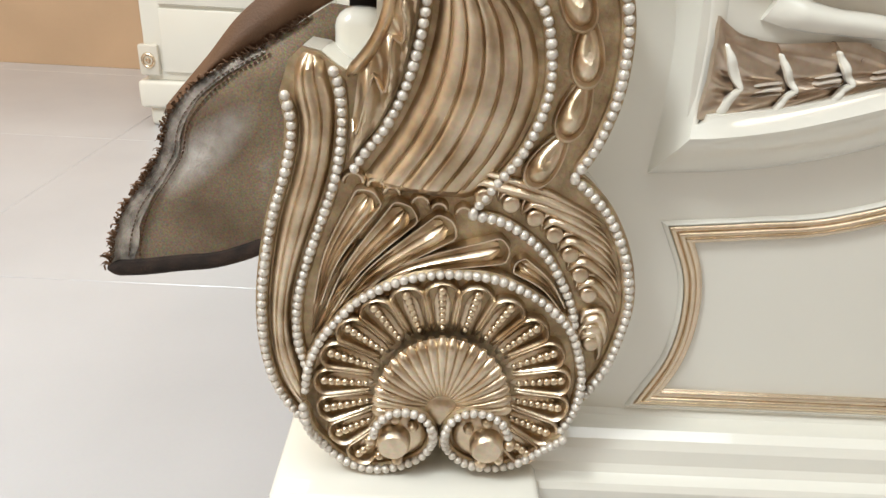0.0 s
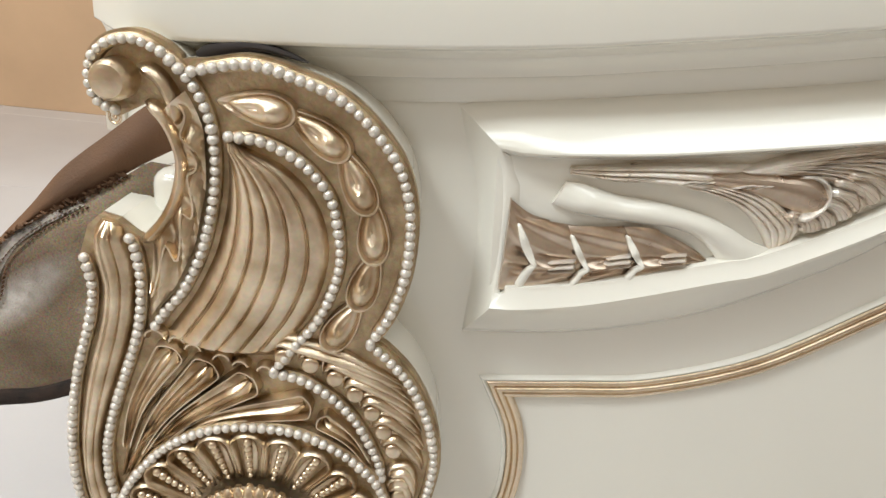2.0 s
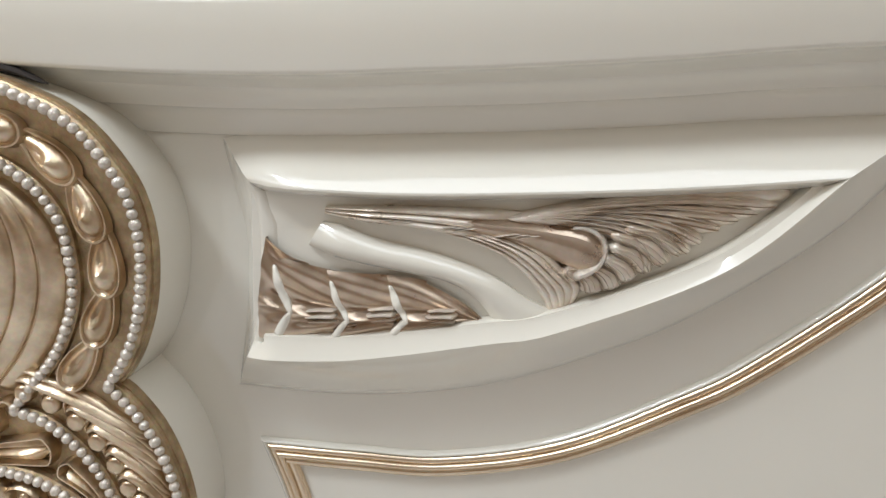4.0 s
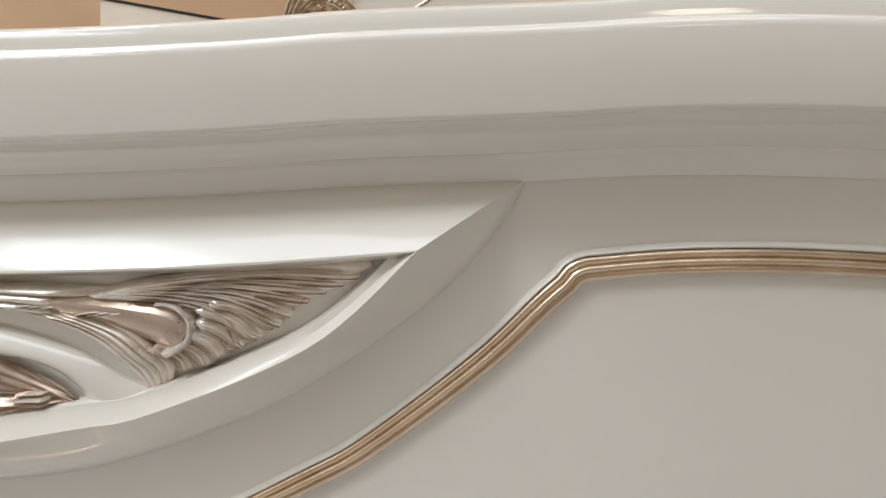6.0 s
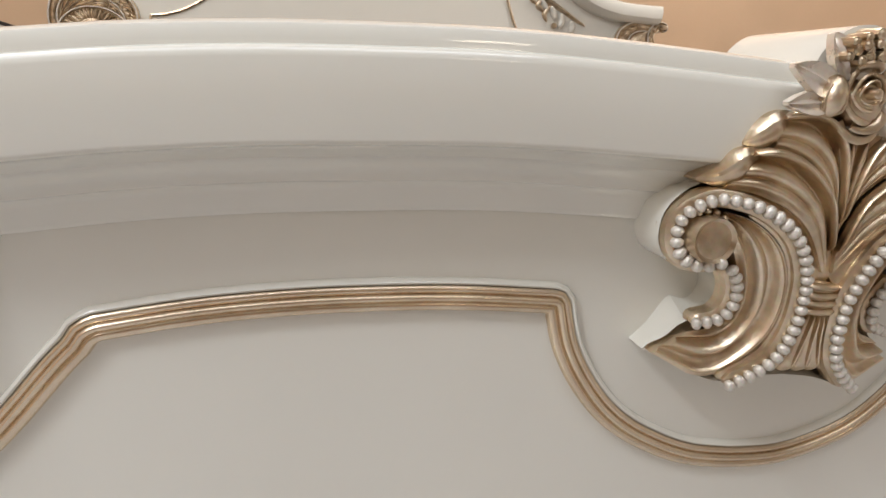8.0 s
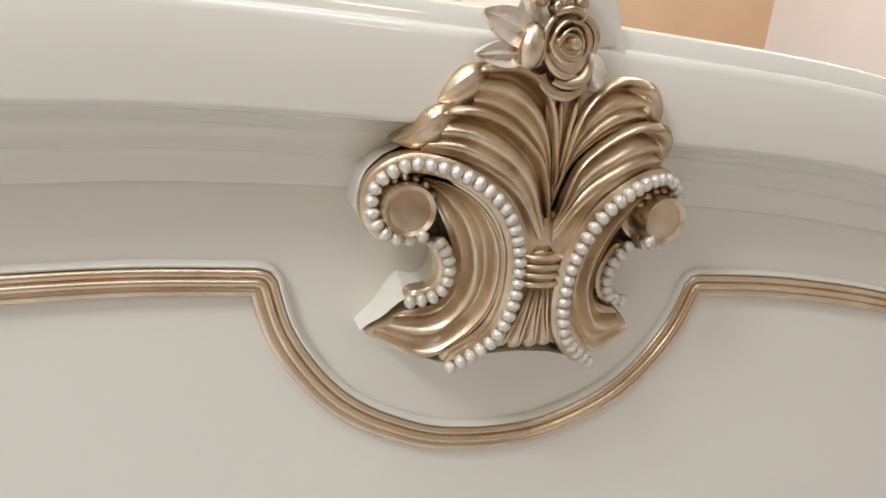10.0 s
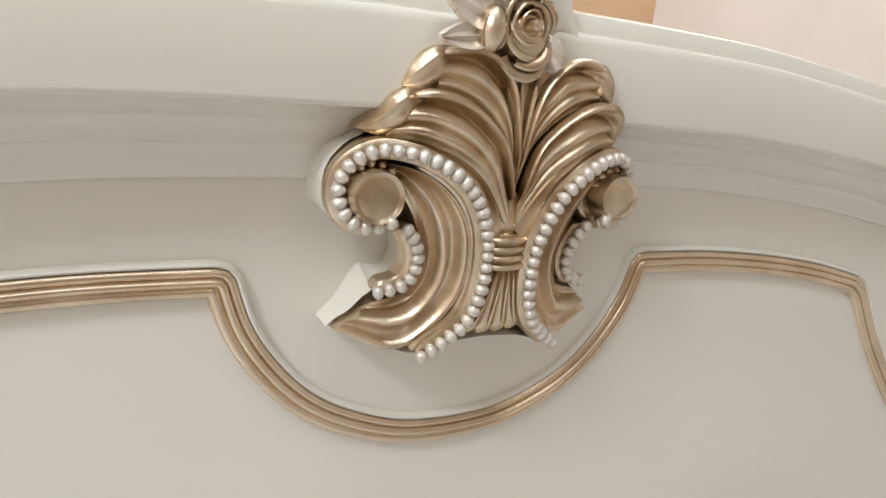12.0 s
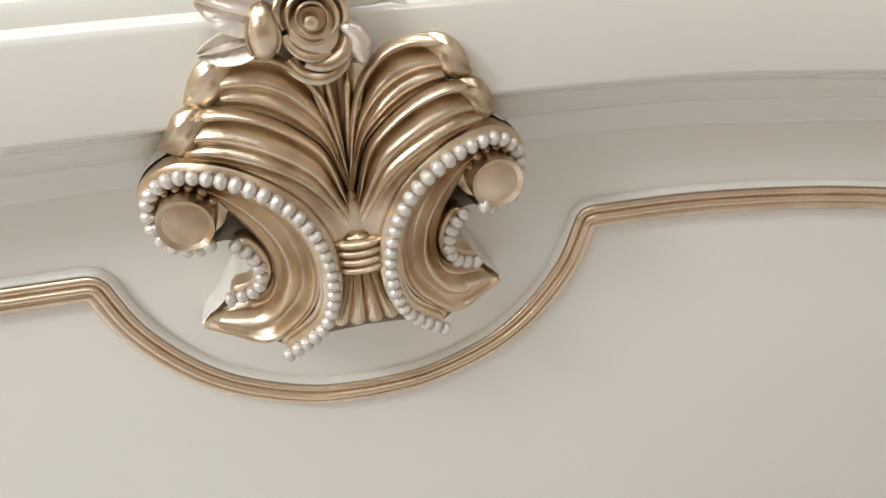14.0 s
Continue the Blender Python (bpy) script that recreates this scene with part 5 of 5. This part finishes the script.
headboard = part("headboard", plate(headboard_outline()[::-1], 2.13, 2.065), LACQUER, bed, "tall white lacquered headboard with gold carving", smooth=False)
CAP_PROFILE = [(0.033, 2.11), (0.034, 2.03), (0.028, 2.012), (0.010, 2.006), (-0.012, 2.010), (-0.020, 2.020), (-0.028, 2.028), (-0.032, 2.040), (-0.033, 2.11)]
sweep = [(0.40, 1.315), (0.50, 1.235), (0.60, 1.155), (0.70, 1.100), (0.80, 1.080), (0.90, 1.080), (0.957, 1.083)]
for line in (sweep, mirrored(sweep)):
    part("headboard_cap", ribbon(curve(line, 30), CAP_PROFILE), LACQUER, headboard)
LINE_PROFILE = [(0.005, 2.066), (0.004, 2.060), (0.0, 2.058), (-0.004, 2.060), (-0.005, 2.066)]
corner = [(-0.747, 0.60), (-0.747, 0.80), (-0.747, 0.872)]
rise = [(-0.747, 0.873), (-0.70, 0.883), (-0.64, 0.908), (-0.56, 0.965), (-0.47, 1.05), (-0.40, 1.14)]
for line in (corner, rise):
    part("headboard_moulding", ribbon(curve(line, 20), LINE_PROFILE), TRIM, headboard, "thin gold panel line")
line = curve([(0.375, 1.16), (0.39, 1.10), (0.42, 1.025), (0.452, 0.968), (0.52, 0.90), (0.62, 0.873), (0.747, 0.873)], 30)
part("headboard_moulding", ribbon(line, LINE_PROFILE), TRIM, headboard, "thin gold panel line")
# carved leaf that hangs along the headboard's edge line
hang = curve([(0.470, 1.128), (0.520, 1.096), (0.594, 1.0636), (0.650, 1.036), (0.695, 1.017)], 24)
part("headboard_leaf", strand(hang, np.interp(np.arange(25), [0, 8, 24], [0.012, 0.010, 0.004]), 0.014, 2.064, seg=8), GOLD, headboard, "hanging gold leaf")
for pts, w, mat in (([(0.492, 1.110), (0.486, 1.085), (0.505, 1.068)], 0.009, GOLD), ([(0.525, 1.090), (0.512, 1.066), (0.536, 1.046)], 0.010, GOLD), ([(0.560, 1.074), (0.540, 1.040), (0.552, 1.014)], 0.010, GOLD),
                    ([(0.520, 1.086), (0.535, 1.070), (0.548, 1.052)], 0.011, LACQUER), ([(0.556, 1.070), (0.572, 1.048), (0.580, 1.020)], 0.013, LACQUER), ([(0.600, 1.050), (0.606, 1.024), (0.596, 0.998)], 0.014, LACQUER), ([(0.640, 1.030), (0.648, 1.010), (0.640, 0.985)], 0.012, LACQUER)):
    part("leaf_lobe", strand(curve(pts, 12), np.interp(np.arange(13), [0, 7, 12], [w * 0.6, w, w * 0.4]), w, 2.064, seg=8), mat, headboard)
part("leaf_lobe", dome(0.578, 1.004, 0.010, 2.062, 0.016), GOLD, headboard)
for thing in (scroll, shell):
    for mirror in (1, -1):
        copy_thing(thing, Matrix.Translation((0.0, 2.085, 0.597)) @ Matrix.Diagonal((mirror, 1, 0.75, 1)))

# ---- nightstand ----
ns = tagged(empty("nightstand", (-1.452, 1.745, 0)), label="white lacquered nightstand with small gold corner rosettes", category="nightstand")
part("body", box(-0.30, 0.30, -0.215, 0.215, 0.135, 0.60, 0.004), LACQUER, ns)
part("plinth", box(-0.325, 0.325, -0.235, 0.225, 0.055, 0.135, 0.012, seg=3), LACQUER, ns)
part("top", box(-0.33, 0.33, -0.24, 0.225, 0.60, 0.635, 0.010, seg=3), LACQUER, ns)
for sx in (-0.27, 0.27):
    for sy in (-0.18, 0.17):
        part("foot", box(sx - 0.035, sx + 0.035, sy - 0.035, sy + 0.035, 0.0, 0.056, 0.010, seg=3), LACQUER, ns)
for z0, z1 in ((0.16, 0.335), (0.345, 0.575)):
    d = part("drawer", box(-0.245, 0.245, -0.228, -0.205, z0, z1, 0.004), LACQUER, ns)
    part("drawer_knob", dome(0.0, (z0 + z1) / 2, 0.014, -0.226, 0.024), GOLD, d, "small gold knob")
for sx in (-0.285, 0.285):
    r = part("rosette", box(sx - 0.028, sx + 0.028, -0.232, -0.2, 0.15, 0.235, 0.005), IVORY, ns, "square rosette with a gold ring")
    ring = [(sx + 0.016 * math.cos(a), 0.192 + 0.018 * math.sin(a)) for a in np.linspace(0, 2 * math.pi, 22)]
    bm = strand(ring, 0.0045, 0.006, -0.232, round_ends=False)
    dome(sx, 0.192, 0.007, -0.232, 0.007, bm=bm, seg=12)
    part("rosette_ring", bm, TRIM, r)

# ---- wrapped board that leans on the nightstand ----
board = tagged(empty("printed_board", (-1.38, 1.90, 0.636)), label="white printed board with a dark top edge on the nightstand", category="board")
edge = [(-0.202, 0.0), (0.235, 0.0), (0.345, 0.138), (0.205, 0.166), (-0.202, 0.184)]
part("sheet", plate(edge, 0.02, 0.0), IVORY, board, smooth=False)
part("dark_edge", ribbon(np.array([(-0.29, 0.191), (0.205, 0.169), (0.350, 0.140)]), [(0.005, 0.024), (0.005, -0.004), (-0.004, -0.004), (-0.004, 0.024)]), DARK, board, "dark edging strip")
PRINT = material("faded_print", (0.62, 0.60, 0.42), 0.7, vary=0.2, scale=40, second=(0.50, 0.48, 0.33))
for k in range(11):
    x = -0.13 + 0.031 * k
    part("print_bar", box(x, x + 0.020 + 0.008 * (k % 3), -0.0035, 0.001, 0.085 + 0.012 * math.sin(k * 2.0) - 0.0025 * k, 0.100 + 0.02 * abs(math.sin(k * 1.3)) - 0.0025 * k), PRINT, board, smooth=False)


# added dark panel, so the bed's inside looks unlit through the scroll's hole
part("corner_shade", box(-0.982, -0.932, 0.036, 0.042, 0.430, 0.584, 0.001), DARK, bed, "dark panel standing in for shade inside the bed's corner", smooth=False)

# ---- cloth pulled through the gap of the scroll ----
def cloth_sheet(a, b, c, thick, sag, nu=34, nv=40):
    """A folded strip of velvet: a and b are its two edges, c its fold line."""
    rows = []
    for i in range(nu + 1):
        row = []
        for j in range(nv + 1):
            v = j / nv
            p = between(a[i], b[i], v)
            q = noise.noise(Vector((p[0] * 22, p[2] * 22, 3.0))) * 0.0035
            dip = 0.0075 * math.sin(math.pi * v) * (1 - i / nu) ** 5
            row.append(Vector((p[0], p[1] - sag * math.sin(math.pi * v) * math.sin(math.pi * i / nu) + q, p[2] - dip)))
        rows.append(row)
    back = [[p + Vector((0.0006, thick, 0.0004)) for p in row] for row in rows[::-1]]
    bm, vs = grid_mesh(rows + back, close_u=True)
    for j in (0, -1):
        bm.faces.new([row[j] for row in vs])
    return bm


cloth = tagged(empty("upholstery_cloth", (0, 0, 0)), label="taupe velvet cloth with a frayed edge pulled through the bed", category="cloth")
outer = curve([(-1.1390, -0.036, 0.3590), (-1.1350, -0.030, 0.3800), (-1.1275, -0.026, 0.3990), (-1.1120, -0.021, 0.4210), (-1.1020, -0.018, 0.4370), (-1.0935, -0.016, 0.4620), (-1.0702, -0.010, 0.4867), (-1.0313, 0.0, 0.5079), (-0.9906, 0.008, 0.5332)], 34)
inner = curve([(-1.0335, -0.010, 0.3690), (-1.0265, -0.008, 0.3850), (-1.0195, -0.006, 0.4034), (-1.0147, -0.004, 0.4257), (-1.0103, -0.002, 0.4540), (-1.0010, 0.0, 0.4813), (-0.9880, 0.006, 0.5060), (-0.9620, 0.010, 0.5300)], 34)
part("velvet_face", cloth_sheet(outer, inner, None, 0.0022, 0.008), VELVET, cloth)
upper = curve([(-1.0990, -0.006, 0.4646), (-1.0727, 0.002, 0.4956), (-1.0502, 0.008, 0.5229), (-1.0215, 0.014, 0.5475), (-0.9898, 0.020, 0.5723), (-0.9554, 0.024, 0.5852)], 34)
lower = curve([(-1.0968, -0.014, 0.4602), (-1.0701, -0.008, 0.4857), (-1.0459, -0.002, 0.4996), (-1.0216, 0.004, 0.5134), (-0.9926, 0.010, 0.5330), (-0.9537, 0.014, 0.5542)], 34)
part("folded_back", cloth_sheet(upper, lower, None, 0.002, 0.010), BACKCLOTH, cloth, "brown woven back of the cloth")
hem = curve([(-1.1400, 0.3570), (-1.1180, 0.3560), (-1.0950, 0.3572), (-1.0740, 0.3578), (-1.0540, 0.3620), (-1.0334, 0.3690)], 30)
part("hem", strand(hem, 0.0058, 0.0048, 0, depth=np.linspace(-0.037, -0.010, 31) - 0.001, seg=8), HEMCLOTH, cloth, "dark turned hem")


def along(i, d, lift=0.0):
    """The point d metres in from the frayed edge of the cloth's face, at step i of its length."""
    span = max(0.03, float(np.linalg.norm(outer[i] - inner[i])))
    v = min(0.45, d / span)
    p = between(outer[i], inner[i], v)
    return np.array([p[0], p[1] - 0.008 * math.sin(math.pi * v) * math.sin(math.pi * i / 34) - lift, p[2] - 0.0075 * math.sin(math.pi * v) * (1 - i / 34) ** 5])


rows = [[tuple(along(i, d, 0.0012 + 0.0026 * noise.noise(Vector((i * 0.9, d * 260, 1.7))) ** 2)) for d in np.linspace(0.0, 0.0165 * (1 - 0.5 * i / 27) + 0.002 * noise.noise(Vector((i * 0.6, 0.3, 9.0))), 8)] for i in range(0, 27)]
part("selvage", grid_mesh(rows)[0], PALECLOTH, cloth, "pale dusty raw edge of the velvet")
bm = bmesh.new()
for d in (0.0115, 0.0185):
    seam = curve([along(i, d * (1 - 0.35 * i / 27), 0.0022) for i in range(1, 27)], 150)
    for k in range(0, 149, 3):
        strand(seam[k:k + 3][:, [0, 2]], 0.0005, 0.0008, 0, seg=4, depth=seam[k:k + 3, 1], bm=bm)
part("stitching", bm, BACKCLOTH, cloth, "dark stitched seam lines")
rnd = random.Random(4)
bm = bmesh.new()
for k in range(330):
    i = rnd.uniform(0, 32)
    p = np.array([np.interp(i, range(35), outer[:, j]) for j in range(3)])
    a = rnd.uniform(0, 6.28)
    lng = rnd.uniform(0.0012, 0.0040) * (1.6 if i < 1.5 else 1)
    line = curve([(p[0] + 0.002 * rnd.random(), p[2]), (p[0] + lng * 0.5 * math.cos(a) - 0.001, p[2] + lng * 0.5 * math.sin(a)), (p[0] + lng * math.cos(a + 0.9) - 0.001, p[2] + lng * math.sin(a + 0.9))], 5)
    strand(line, 0.00016, 0.0004, 0, seg=4, depth=np.full(6, p[1] - 0.002 - 0.003 * rnd.random()), bm=bm)
tagged(part("fray", bm, BACKCLOTH, cloth, "dark frayed threads"), kind="stuff")

# ---- floor tiles ----
def floor_tiles():
    size, gap = 0.8, 0.0016
    for i in range(-5, 5):
        for j in range(-9, 3):
            x0, y0 = -1.0 + i * size, 0.575 + j * size
            xa, xb, ya, yb = max(x0, -4.6), min(x0 + size - gap, 2.22), max(y0, -6.5), min(y0 + size - gap, 2.298)
            if xb - xa < 0.05 or yb - ya < 0.05:
                continue
            part("tile", box(xa, xb, ya, yb, -0.02, 0.0, 0.0008, seg=1), TILE, floor, smooth=False, flat=True)


floor_tiles()
